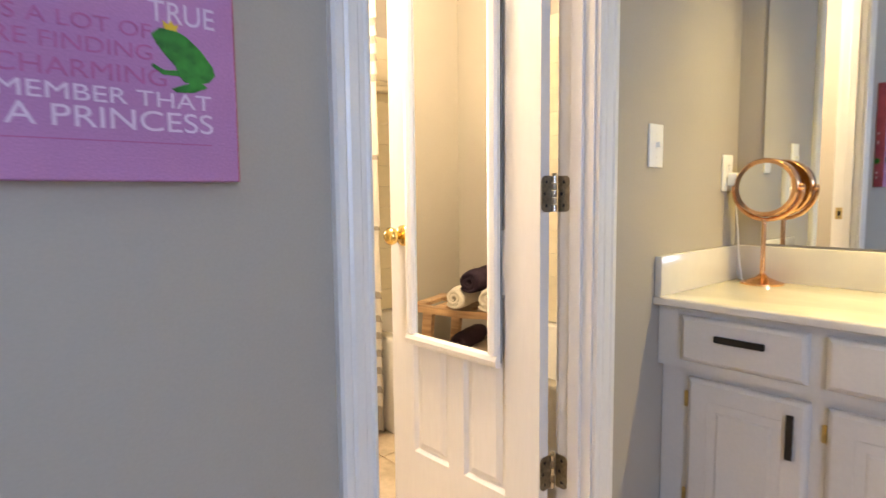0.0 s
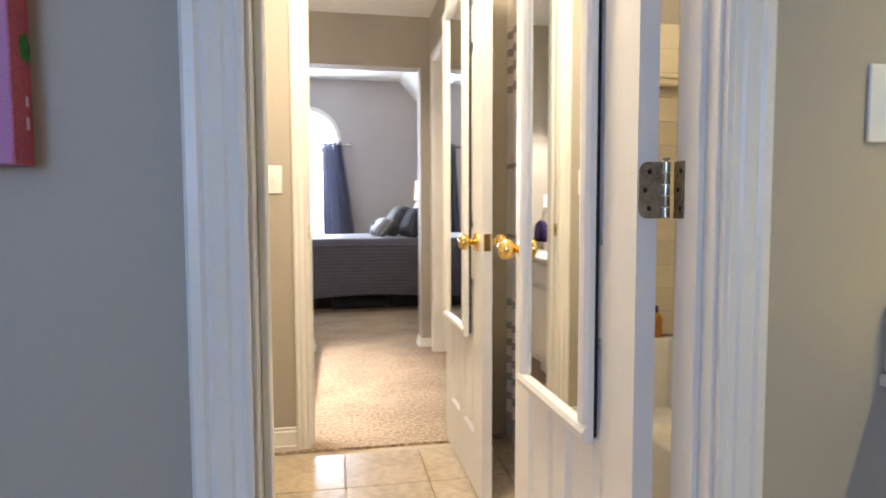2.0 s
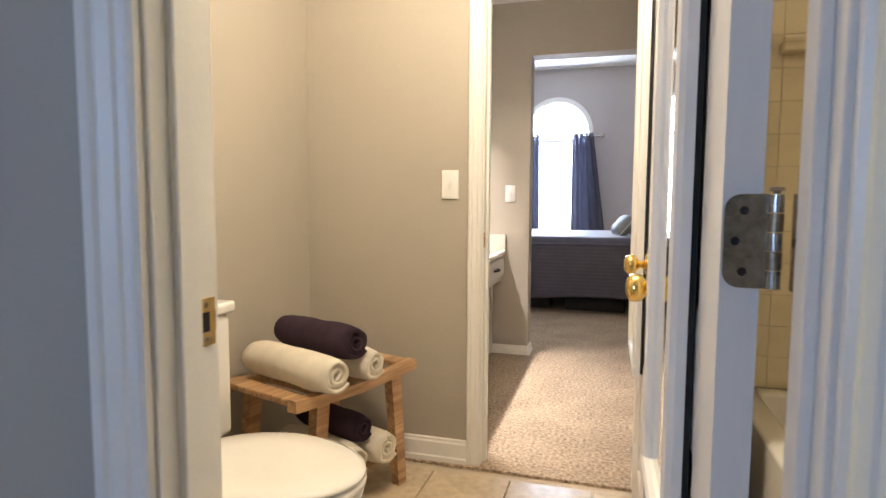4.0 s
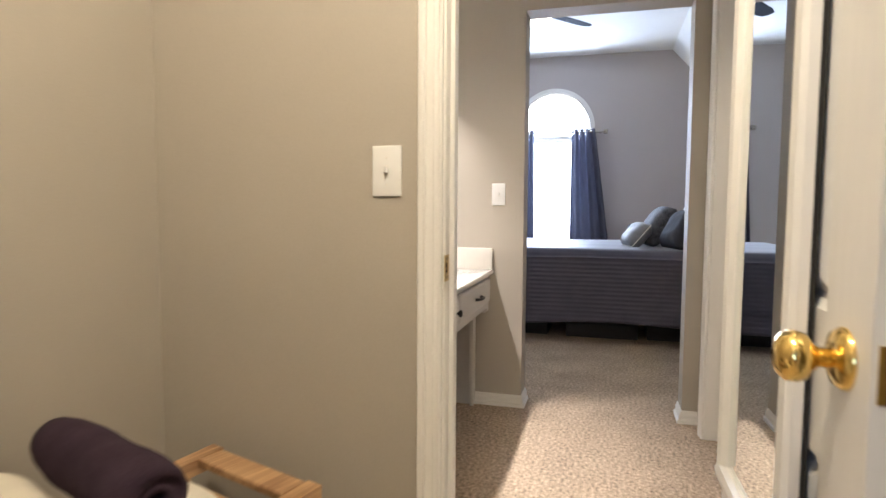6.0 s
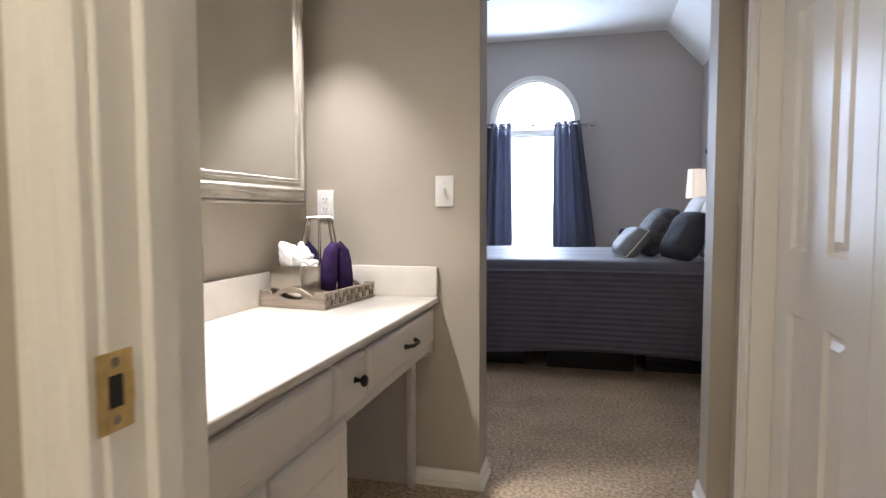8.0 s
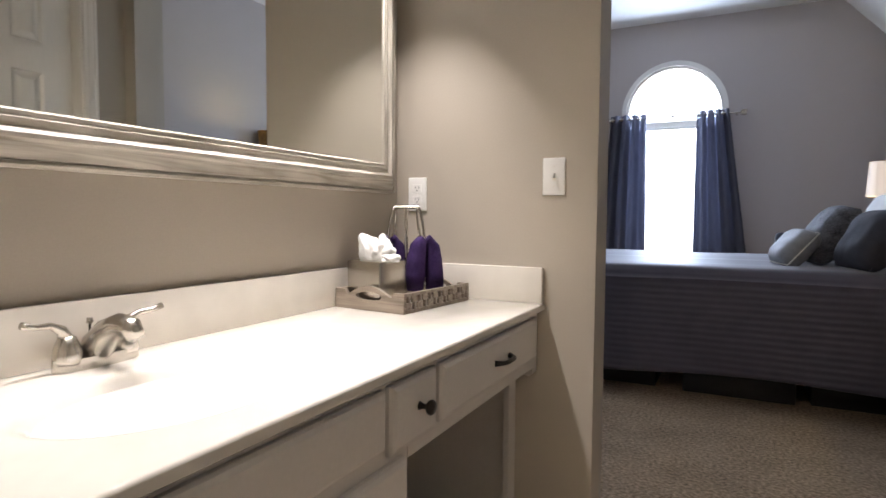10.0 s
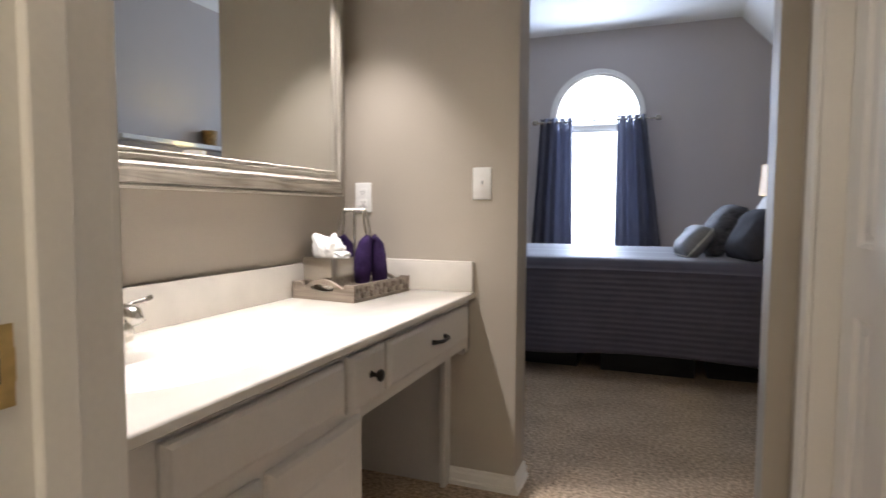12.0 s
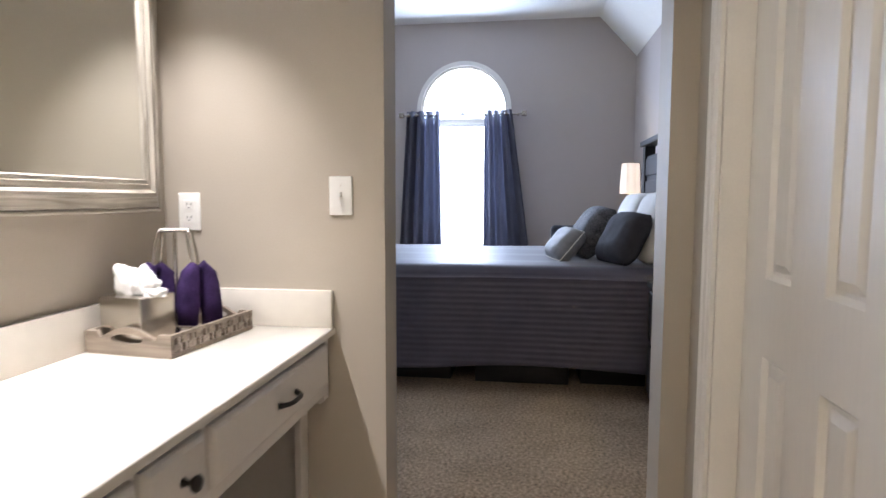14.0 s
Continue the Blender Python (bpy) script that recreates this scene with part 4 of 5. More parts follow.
# tub with tiled walls behind the doors
tub = thing("bathtub", "cream built-in bathtub along a tiled wall", "bathtub", (0, 0, 0))
part("apron", box(1.56, 1.638, 0.912, 2.536, 0.0, 0.42, 0.012, 3), M_porc, tub, smooth=40)
bm = bmesh.new()
bx(bm, 1.64, 2.318, 0.912, 0.98, 0.0, 0.42, 0.012, 3); bx(bm, 1.64, 2.318, 2.456, 2.536, 0.0, 0.42, 0.012, 3)
bx(bm, 2.25, 2.318, 0.98, 2.456, 0.0, 0.42, 0.012, 3); bx(bm, 1.64, 2.25, 0.98, 2.456, 0.02, 0.10)
part("shell", bm, M_porc, tub, smooth=40)
rod = thing("shower_rod", "chrome shower curtain rod", "curtain rod", (0, 0, 0))
part("bar", tube(bmesh.new(), [(1.55, 0.912, 1.95), (1.55, 2.536, 1.95)], 0.0125, 14), M_nickel, rod, smooth=40)
for y in (0.917, 2.533):
    part("flange", lathe(bmesh.new(), [(0, -0.004), (0.03, -0.004), (0.03, 0.004), (0, 0.004)], (0, 1, 0), (1.55, y, 1.95), 24), M_nickel, rod, smooth=40)
shelf = thing("soap_shelf", "cream glazed ceramic shelf on the tub's tiled wall", "soap shelf", (0, 0, 0))
part("ledge", box(1.66, 2.28, 2.470, 2.5295, 1.552, 1.588, 0.008, 3), M_walltile, shelf, smooth=40)
part("lip", box(1.66, 2.28, 2.462, 2.474, 1.580, 1.602, 0.005, 2), M_walltile, shelf, smooth=40)
bot = thing("shampoo_bottle", "amber plastic bottle on the tub's corner", "bottle", (2.205, 2.492, 0.4205))
part("bottle_body", lathe(bmesh.new(), [(0, 0), (0.026, 0), (0.029, 0.006), (0.029, 0.085), (0.020, 0.105), (0.010, 0.112), (0, 0.112)], (0, 0, 1), (0, 0, 0), 24), surf("amber_plastic", (0.42, 0.17, 0.02), 0.25, var=0.05), bot, smooth=50)
part("cap", lathe(bmesh.new(), [(0, 0.112), (0.013, 0.112), (0.013, 0.138), (0.010, 0.141), (0, 0.141)], (0, 0, 1), (0, 0, 0), 20), M_headb, bot, "dark screw cap", 40)
cur = thing("shower_curtain", "white shower curtain with ruffled taupe stripes", "shower curtain", (0, 0, 0))


def drape(y0, y1, z0, z1, x, folds, amp, flat=1.0):
    bm = bmesh.new()
    n = folds * 10
    cols = []
    for k in range(n + 1):
        u = k / n
        y = y0 + (y1 - y0) * u
        dx = amp * math.sin(u * folds * 2 * math.pi) + 0.3 * amp * math.sin(u * folds * 4.7 + 1)
        cols.append([bm.verts.new((x + dx * (0.7 + 0.3 * (1 - j)), y + 0.01 * math.sin(7 * u + j), z0 + (z1 - z0) * j)) for j in (0, 1)])
    for a, b in zip(cols, cols[1:]):
        bm.faces.new((a[0], b[0], b[1], a[1]))
    return bm


stripes = [(0.03, 0.135), (0.192, 0.222), (0.275, 0.305), (0.350, 0.380), (0.425, 0.455), (0.497, 0.527), (0.597, 0.627), (0.883, 0.900), (1.172, 1.192), (1.485, 1.515), (1.565, 1.595), (1.635, 1.665), (1.705, 1.735)]
z = 0.03
for a, b in stripes + [(1.93, 1.93)]:
    if a > z:
        part("band", drape(1.96, 2.46, z, a, 1.50, 6, 0.014), M_curt_w, cur, smooth=True)
    if b > a:
        part("stripe", drape(1.96, 2.46, a, b, 1.499, 6, 0.014), M_curt_g, cur, "taupe stripe", True)
    z = b

# ---------------------------------------------------------------- dressing room vanity
v1 = thing("vanity_cabinet", "white painted vanity cabinet with dark flat pulls", "cabinet", (0, 0, 0))
VX = 1.625
part("apron", box(VX, 2.108, -0.72, 0.807, 0.555, 0.72), M_cab, v1)
part("body", box(VX + 0.03, 2.108, -0.72, 0.807, 0.09, 0.555), M_cab, v1)
part("plinth", box(VX + 0.09, 2.108, -0.715, 0.802, 0.0, 0.09), M_cab, v1)
wt1 = basin_top("worktop", 1.595, 2.109, -0.72, 0.809, 0.745, 1.83, 0.02, 0.16, 0.21, 0.12)
tagged(wt1, "cream cultured marble worktop with an oval basin", "worktop")
part("backsplash", box(2.089, 2.109, -0.72, 0.809, 0.744, 0.855, 0.004, 2), M_marble, wt1, smooth=30)
part("sidesplash", box(1.60, 2.0885, 0.789, 0.809, 0.744, 0.855, 0.004, 2), M_marble, wt1, smooth=30)


def bar_pull(parent, x, y0, y1, z0, z1):
    part("pull_handle", box(x - 0.028, x - 0.020, y0, y1, z0, z1, 0.0015, 1), M_black, parent, "flat black bar pull")


for a, b in ((0.436, 0.737), (0.09, 0.40), (-0.25, 0.055)):
    f = front("drawer_front", VX, a, b, 0.580, 0.702, v1, out=-1)
    if a > 0.4:
        bar_pull(f, VX, 0.525, 0.645, 0.645, 0.662)
for n, (a, b) in enumerate(((0.436, 0.728), (0.10, 0.40), (-0.24, 0.06))):
    f = panel_front("cabinet_door", VX + 0.03, a, b, 0.12, 0.530, v1, out=-1)
    bar_pull(f, VX + 0.03, a + 0.03, a + 0.046, 0.385, 0.495)
    for z in (0.19, 0.465):
        part("hinge", box(VX + 0.022, VX + 0.029, b + 0.001, b + 0.012, z - 0.022, z + 0.022, 0.002, 1), M_strike, f, "small brass hinge")
wm1 = thing("wall_mirror", "frameless wall mirror above the dressing room vanity", "mirror", (0, 0, 0))
part("mirror_glass", box(2.103, 2.109, -0.75, 0.728, 0.862, 1.95), M_mirror, wm1)
light_bar((2.109, 0.12, 1.96), 180, "brushed nickel light bar above the dressing room mirror")

mm = thing("makeup_mirror", "round rose gold makeup mirror on a stand", "makeup mirror", (2.024, 0.690, 0.7455), -88)
part("base", lathe(bmesh.new(), [(0, 0), (0.060, 0), (0.060, 0.005), (0.045, 0.010), (0.020, 0.020), (0.008, 0.032), (0, 0.034)], (0, 0, 1), (0, 0, 0), 40), M_rose, mm, smooth=50)
part("stem", tube(bmesh.new(), [(0, 0, 0.02), (0, 0, 0.198)], 0.007, 14), M_rose, mm, smooth=40)
ring_at, RR = 0.292, 0.088
pts = [((RR + 0.009) * math.cos(a), 0.012, ring_at + (RR + 0.009) * math.sin(a)) for a in [math.pi + math.pi * k / 24 for k in range(25)]]
part("yoke", tube(bmesh.new(), pts, 0.006, 10), M_rose, mm, smooth=True)
part("rim", lathe(bmesh.new(), [(RR - 0.016, -0.008), (RR - 0.004, -0.012), (RR, -0.007), (RR, 0.028), (RR - 0.004, 0.033), (RR - 0.016, 0.029), (0.0, 0.028), (0.0, -0.006), (RR - 0.018, -0.006)], (0, 1, 0), (0, 0, ring_at), 56), M_rose, mm, smooth=40)
part("mirror_glass", lathe(bmesh.new(), [(0, -0.0085), (RR - 0.014, -0.0085), (RR - 0.014, -0.007), (0, -0.007)], (0, 1, 0), (0, 0, ring_at), 56), M_mirror, mm)
for s in (-1, 1):
    part("pivot", lathe(bmesh.new(), [(0, 0), (0.009, 0), (0.011, 0.006), (0.008, 0.014), (0, 0.015)], (s, 0, 0), ((RR - 0.002) * s, 0.012, ring_at), 16), M_rose, mm, smooth=True)
pl = thing("power_plug", "white plug with its cord in the outlet", "plug", (2.030, 0.802, 1.065))
part("plug_body", box(-0.015, 0.015, -0.030, -0.002, -0.02, 0.02, 0.005, 2), M_white, pl, smooth=40)
part("cord", tube(bmesh.new(), [(0, -0.02, -0.018), (0.002, -0.022, -0.06), (0.006, -0.03, -0.15), (0.01, -0.035, -0.24), (0.0, -0.05, -0.312), (-0.01, -0.07, -0.317), (-0.03, -0.10, -0.317)], 0.0025, 8), M_white, pl, smooth=True)

# canvas print beside the door
PX1, PY, PZ0, PWD, PHT = 0.443, 0.768, 1.045, 0.42, 0.52
can = thing("canvas_print", "pink canvas print with lettering and a green frog", "wall art", (PX1, PY, PZ0))
part("canvas", box(-PWD, 0, 0, 0.041, 0, PHT, 0.002, 2), M_pink, can)
part("canvas_side", box(-0.001, 0.0012, 0.001, 0.041, 0.0, PHT), M_pinkside, can, "rose red wrapped side of the canvas")


def words(text, size, x0, x1, z, mat, parent=None):
    """Letters of the built-in font, drawn out from x0 to x1 with the base line at z."""
    cu = bpy.data.curves.new("letters", "FONT")
    cu.body, cu.size, cu.extrude = text, size, 0.0004
    tmp = bpy.data.objects.new("letters", cu)
    me = bpy.data.meshes.new_from_object(tmp)
    bpy.data.objects.remove(tmp)
    xs = [v.co.x for v in me.vertices]
    k = (x1 - x0) / (max(xs) - min(xs))
    for v in me.vertices:
        v.co.x = (v.co.x - min(xs)) * k
    me.materials.append(mat)
    ob = new("lettering", me)
    ob.parent = can
    ob.matrix_basis = pose(x0, -0.0008, z, 90)
    return ob


words("TRUE", 0.036, -0.102, -0.025, 0.190, M_ink_w)
words("KISS A LOT OF", 0.024, -0.280, -0.100, 0.168, M_ink_r)
words("BEFORE FINDING", 0.025, -0.320, -0.100, 0.143, M_ink_r)
words("CHARMING", 0.028, -0.255, -0.085, 0.114, M_ink_r)
words("REMEMBER THAT", 0.026, -0.290, -0.033, 0.089, M_ink_w)
words("BE A PRINCESS", 0.034, -0.300, -0.032, 0.060, M_ink_w)
part("print_line", box(-0.32, -0.035, -0.0012, 0, 0.045, 0.0465), M_ink_r, can)


def blob(pts, mat, name, d=0.0012):
    """A flat printed shape, laid out on the canvas."""
    part(name, prism(bmesh.new(), [(u * 0.68 - 0.414, v * 0.66 + 0.004) for u, v in pts], lambda u, v, w: (u, w, v), -d, 0.0), mat, can)


blob([(0.462, 0.258), (0.475, 0.270), (0.497, 0.272), (0.520, 0.262), (0.545, 0.240), (0.566, 0.212), (0.570, 0.196), (0.558, 0.182), (0.535, 0.176), (0.515, 0.178), (0.505, 0.190), (0.500, 0.206), (0.485, 0.222), (0.470, 0.242)], M_frog, "frog_body", 0.0014)
blob([(0.502, 0.198), (0.480, 0.196), (0.462, 0.206), (0.460, 0.201), (0.478, 0.188), (0.505, 0.188)], M_frog, "frog_leg", 0.0018)
blob([(0.540, 0.182), (0.510, 0.172), (0.492, 0.164), (0.500, 0.158), (0.530, 0.160), (0.555, 0.172)], M_frog, "frog_foot", 0.0019)
blob([(0.484, 0.270), (0.482, 0.285), (0.490, 0.278), (0.496, 0.288), (0.500, 0.278), (0.508, 0.282), (0.504, 0.268)], M_gold, "crown", 0.0017)
part("print_mark", prism(bmesh.new(), [(0.030 + 0.011 * math.cos(k * math.pi / 8), 0.130 + 0.016 * math.sin(k * math.pi / 8) * (1 + 0.3 * math.cos(k * 1.9))) for k in range(16)], lambda u, v, d: (d, u, v), 0.0012, 0.0017), M_frog, can)
for z, h in ((0.040, 0.014), (0.066, 0.011), (0.215, 0.016), (0.262, 0.014)):
    part("print_mark", box(0.0012, 0.0017, 0.027, 0.033, z, z + h), M_ink_w, can)

# ---------------------------------------------------------------- bedroom
BY0, BY1, BX0, BX1, BT = 5.92, 7.44, -0.15, 1.88, 0.735
bed = thing("bed", "queen bed with a slate quilt and dark wooden headboard", "bed", (0, 0, 0))
bm = bmesh.new()
rad = 0.07
# quilt outline across the bed, from the near hem over the top to the far hem
hem = 0.158
out = [(BY0 - 0.03, hem)] + [(BY0 - 0.03 + 0.012 * k / 30 + 0.0045 * (k % 2), hem + (BT - rad - hem) * k / 30) for k in range(1, 31)]
out += [(BY0 + rad - rad * math.cos(a), BT - rad + rad * math.sin(a)) for a in [math.pi / 2 * k / 6 for k in range(1, 7)]]
out += [(BY0 + rad + (BY1 - BY0 - 2 * rad) * k / 12, BT + 0.008 * math.sin(k * 1.7)) for k in range(1, 12)]
out += [(BY1 - rad + rad * math.sin(a), BT - rad + rad * math.cos(a)) for a in [math.pi / 2 * k / 6 for k in range(0, 7)]]
out += [(BY1 + 0.03, hem)]
NXB = 26
grid = []
for i in range(NXB):
    x = BX0 + (BX1 - 0.05 - BX0) * i / (NXB - 1)
    row = []
    for y, z in out:
        w = max(0.0, (BT - z) / BT)
        row.append(bm.verts.new((x, y - 0.035 * w * (0.5 + 0.5 * math.sin(x * 5.3)) * (1 if y < 6.6 else -1) + 0.004 * noise.noise((x * 3, y * 3, z * 3)), z - 0.02 * w * math.sin(x * 3.1 + 1) + 0.006 * noise.noise((x * 2, y * 2, 1)))))
    grid.append(row)
for a, b in zip(grid, grid[1:]):
    for k in range(len(out) - 1):
        bm.faces.new((a[k], a[k + 1], b[k + 1], b[k]))
qu = part("quilt", bm, M_quilt, bed, "slate quilt with fine stitched ribs", 50)
md = qu.modifiers.new("thick", "SOLIDIFY"); md.thickness, md.offset = 0.012, -1
part("quilt_foot", box(BX0 - 0.03, BX0 + 0.01, BY0, BY1, hem, BT - 0.03, 0.02, 2), M_quilt, bed)
part("mattress", box(BX0 + 0.03, BX1 - 0.01, BY0 + 0.03, BY1 - 0.03, 0.36, BT - 0.03, 0.04, 3), M_pil_white, bed)
part("box_base", box(BX0 + 0.05, BX1, BY0 + 0.05, BY1 - 0.05, 0.20, 0.36), M_headb, bed)
for x in (BX0 + 0.12, BX1 - 0.1):
    for y in (BY0 + 0.12, BY1 - 0.12):
        part("leg", box(x - 0.03, x + 0.03, y - 0.03, y + 0.03, 0, 0.2), M_headb, bed)
hb = part("headboard", box(BX1 + 0.04, BX1 + 0.075, BY0 + 0.03, BY1 - 0.03, 0.3, 1.44), M_headb, bed, "black-brown wooden headboard")
for y in (BY0 - 0.02, BY1 - 0.06):
    part("post", box(BX1 + 0.02, BX1 + 0.10, y, y + 0.08, 0, 1.52, 0.004, 1), M_headb, hb)
part("top_rail", box(BX1 + 0.0, BX1 + 0.11, BY0 - 0.04, BY1 + 0.04, 1.52, 1.56, 0.006, 2), M_headb, hb)
for z in (0.95, 1.12, 1.29):
    part("moulding", box(BX1 + 0.028, BX1 + 0.041, BY0 + 0.06, BY1 - 0.06, z, z + 0.13, 0.006, 2), M_headb, hb)


def pillow(name, label, mat, at, size, tilt, turn, lean=0.0, piping=False):
    """A stuffed cushion: wide, thick and high, pinched at its seams and corners."""
    w, t, h = size
    bm = bmesh.new()
    N = 18
    sides = []
    for s in (-1, 1):
        g = []
        for i in range(N + 1):
            row = []
            for j in range(N + 1):
                u, v = 2 * i / N - 1, 2 * j / N - 1
                pinch = 1 - 0.07 * (u * u * v * v)
                bul = max(0.0, (1 - u ** 4) * (1 - v ** 4)) ** 0.55
                crease = 1 + 0.09 * noise.noise((u * 2.5 + at[0] * 7, v * 2.5 + at[1] * 5, s))
                side_in = 1 - 0.05 * (1 - v * v) * abs(u) ** 6 - 0.0
                row.append(bm.verts.new((u * w / 2 * pinch * side_in, s * t / 2 * bul * crease, v * h / 2 * pinch * (1 - 0.05 * (1 - u * u) * abs(v) ** 6))))
            g.append(row)
        sides.append(g)
        for i in range(N):
            for j in range(N):
                bm.faces.new((g[i][j], g[i + 1][j], g[i + 1][j + 1], g[i][j + 1]))
    bmesh.ops.remove_doubles(bm, verts=bm.verts, dist=0.0005)
    ob = part(name, bm, mat, None, "", True)
    ob.matrix_basis = pose(*at, 0, 0, turn) @ pose(0, 0, 0, tilt, lean, 0)
    if piping:
        rim = [(1, 2 * k / N - 1) for k in range(N)] + [(1 - 2 * k / N, 1) for k in range(N)] + [(-1, 1 - 2 * k / N) for k in range(N)] + [(2 * k / N - 1, -1) for k in range(N + 1)]
        pts = [(u * w / 2 * (1 - 0.07 * u * u * v * v) * (1 - 0.05 * (1 - v * v) * abs(u) ** 6), 0, v * h / 2 * (1 - 0.07 * u * u * v * v) * (1 - 0.05 * (1 - u * u) * abs(v) ** 6)) for u, v in rim]
        part("piping", tube(bmesh.new(), pts, 0.004, 6), M_pil_white, ob, "pale cord piping round the seam", True)
    return tagged(ob, label, "pillow", "pillows on the bed")


# cushions lean back towards the headboard at +x; local width runs along y after the quarter turn
pillow("pillow", "white cotton pillow leaning on the headboard", M_pil_white, (1.75, 6.32, 0.945), (0.66, 0.17, 0.46), -18, -90)
pillow("pillow", "white cotton pillow leaning on the headboard", M_pil_white, (1.75, 7.04, 0.945), (0.66, 0.17, 0.46), -18, -90)
pillow("pillow", "charcoal square cushion leaning on white pillows", M_pil_dark, (1.550, 6.10, 0.886), (0.33, 0.17, 0.34), -30, -70)
pillow("pillow", "grey patterned square cushion leaning on white pillows", M_pil_mid, (1.405, 6.47, 0.900), (0.40, 0.18, 0.38), -34, -80)
pillow("pillow", "small silver oblong cushion on the quilt", M_pil_silver, (1.235, 6.33, 0.830), (0.36, 0.14, 0.24), -40, -78, piping=True)

def storage_box(x, y, w, d, h):
    sb = thing("storage_box", "dark lidded storage box under the bed", "storage box", (x, y, 0), 0, "boxes under the bed")
    part("box_body", box(-w / 2, w / 2, -d / 2, d / 2, 0, h, 0.008, 2), M_headb, sb, smooth=30)
    part("lid", box(-w / 2 - 0.008, w / 2 + 0.008, -d / 2 - 0.008, d / 2 + 0.008, h, h + 0.018, 0.006, 2), M_pil_dark, sb, smooth=30)


storage_box(0.30, 6.32, 0.50, 0.38, 0.13)
storage_box(0.98, 6.30, 0.56, 0.38, 0.12)
storage_box(1.52, 6.34, 0.38, 0.38, 0.13)

chair = thing("armchair", "dark upholstered chair beyond the far side of the bed", "chair", (1.40, 7.78, 0))
part("backrest", box(-0.19, 0.19, -0.04, 0.05, 0.40, 0.885, 0.035, 4), M_pil_dark, chair, smooth=40)
part("seat", box(-0.19, 0.19, 0.05, 0.45, 0.34, 0.44, 0.03, 4), M_pil_dark, chair, smooth=40)
for cx in (-0.16, 0.16):
    for cy in (0.0, 0.41):
        part("leg", box(cx - 0.018, cx + 0.018, cy - 0.018, cy + 0.018, 0, 0.41 if cy == 0 else 0.35, 0.003, 1), M_headb, chair)

# night stands with lamps
def night_stand(y):
    ns = thing("night_stand", "black-brown wooden night stand beside the bed", "night stand", (1.825, y, 0), 0, "night stands")
    part("top", box(-0.22, 0.22, -0.24, 0.24, 0.67, 0.70, 0.004, 2), M_headb, ns)
    part("body", box(-0.20, 0.21, -0.22, 0.22, 0.10, 0.67), M_headb, ns)
    for z in (0.14, 0.41):
        d = part("drawer_front", box(-0.215, -0.20, -0.20, 0.20, z, z + 0.24, 0.004, 1), M_headb, ns)
        part("knob", lathe(bmesh.new(), [(0, 0), (0.006, 0), (0.014, 0.015), (0, 0.022)], (-1, 0, 0), (-0.215, 0, z + 0.12), 16), M_nickel, d, smooth=True)
    for sx in (-0.17, 0.18):
        for sy in (-0.19, 0.19):
            part("leg", box(sx - 0.02, sx + 0.02, sy - 0.02, sy + 0.02, 0, 0.10), M_headb, ns)


def bedside_lamp(y):
    tl = thing("table_lamp", "lit bedside lamp with a pale drum shade", "lamp", (1.885 if y > 7 else 1.84, y, 0.70), 0, "bedside lamps")
    part("stem", lathe(bmesh.new(), [(0, 0), (0.06, 0), (0.06, 0.012), (0.02, 0.03), (0.03, 0.10), (0.04, 0.18), (0.03, 0.28), (0.012, 0.34), (0.010, 0.46), (0, 0.46)], (0, 0, 1), (0, 0, 0), 28), M_nickel, tl, smooth=True)
    bm = bmesh.new()
    for k in range(40):
        a0, a1 = 2 * math.pi * k / 40, 2 * math.pi * (k + 1) / 40
        v = [bm.verts.new((r * math.cos(a), r * math.sin(a), z)) for r, z, a in ((0.088, 0.46, a0), (0.088, 0.46, a1), (0.074, 0.717, a1), (0.074, 0.717, a0))]
        bm.faces.new(v)
    bmesh.ops.remove_doubles(bm, verts=bm.verts, dist=1e-4)
    part("shade", bm, M_shade, tl, "pale linen drum shade, lit from inside", True)
    for k in range(8):
        a = 2 * math.pi * (k + 0.4) / 8
        part("shade_rib", tube(bmesh.new(), [(r * math.cos(a), r * math.sin(a), z) for r, z in ((0.089, 0.46), (0.082, 0.59), (0.075, 0.717))], 0.0016, 6), M_greywood_up, tl)


for y in (5.44, 7.90):
    night_stand(y)
    bedside_lamp(y)
sh = thing("wall_shelf", "narrow white wall shelf beside the bed", "shelf", (0, 0, 0))
part("board", box(1.93, 2.049, 4.95, 5.86, 1.455, 1.485, 0.003, 1), M_trim, sh)
pot = thing("flower_pot", "small brown and gold pot on the white shelf", "pot", (1.985, 5.74, 1.4852))
part("pot_body", lathe(bmesh.new(), [(0, 0), (0.044, 0), (0.052, 0.05), (0.056, 0.11), (0.050, 0.11), (0.045, 0.02), (0, 0.02)], (0, 0, 1), (0, 0, 0), 28), surf("bronzed_pot", (0.26, 0.15, 0.05), 0.3, 0.5, var=0.3, scale=20), pot, smooth=40)

# window: frame, sash, blinds, curtains
win = thing("window_1", "white arched bedroom window with blinds", "window", (0, 0, 0), kind="structure")


def arch_strip(r0, r1, y0, y1, z_low):
    bm = bmesh.new()
    ang = [math.pi * k / 40 for k in range(41)]
    for a, b in zip(ang, ang[1:]):
        q = [(WX + r * math.cos(t), WS + r * math.sin(t)) for r, t in ((r0, a), (r1, a), (r1, b), (r0, b))]
        prism(bm, q, lambda u, v, d: (u, d, v), y0, y1)
    for s in (-1, 1):
        xa, xb = sorted((WX + s * r0, WX + s * r1))
        bx(bm, xa, xb, y0, y1, z_low, WS)
    return bm


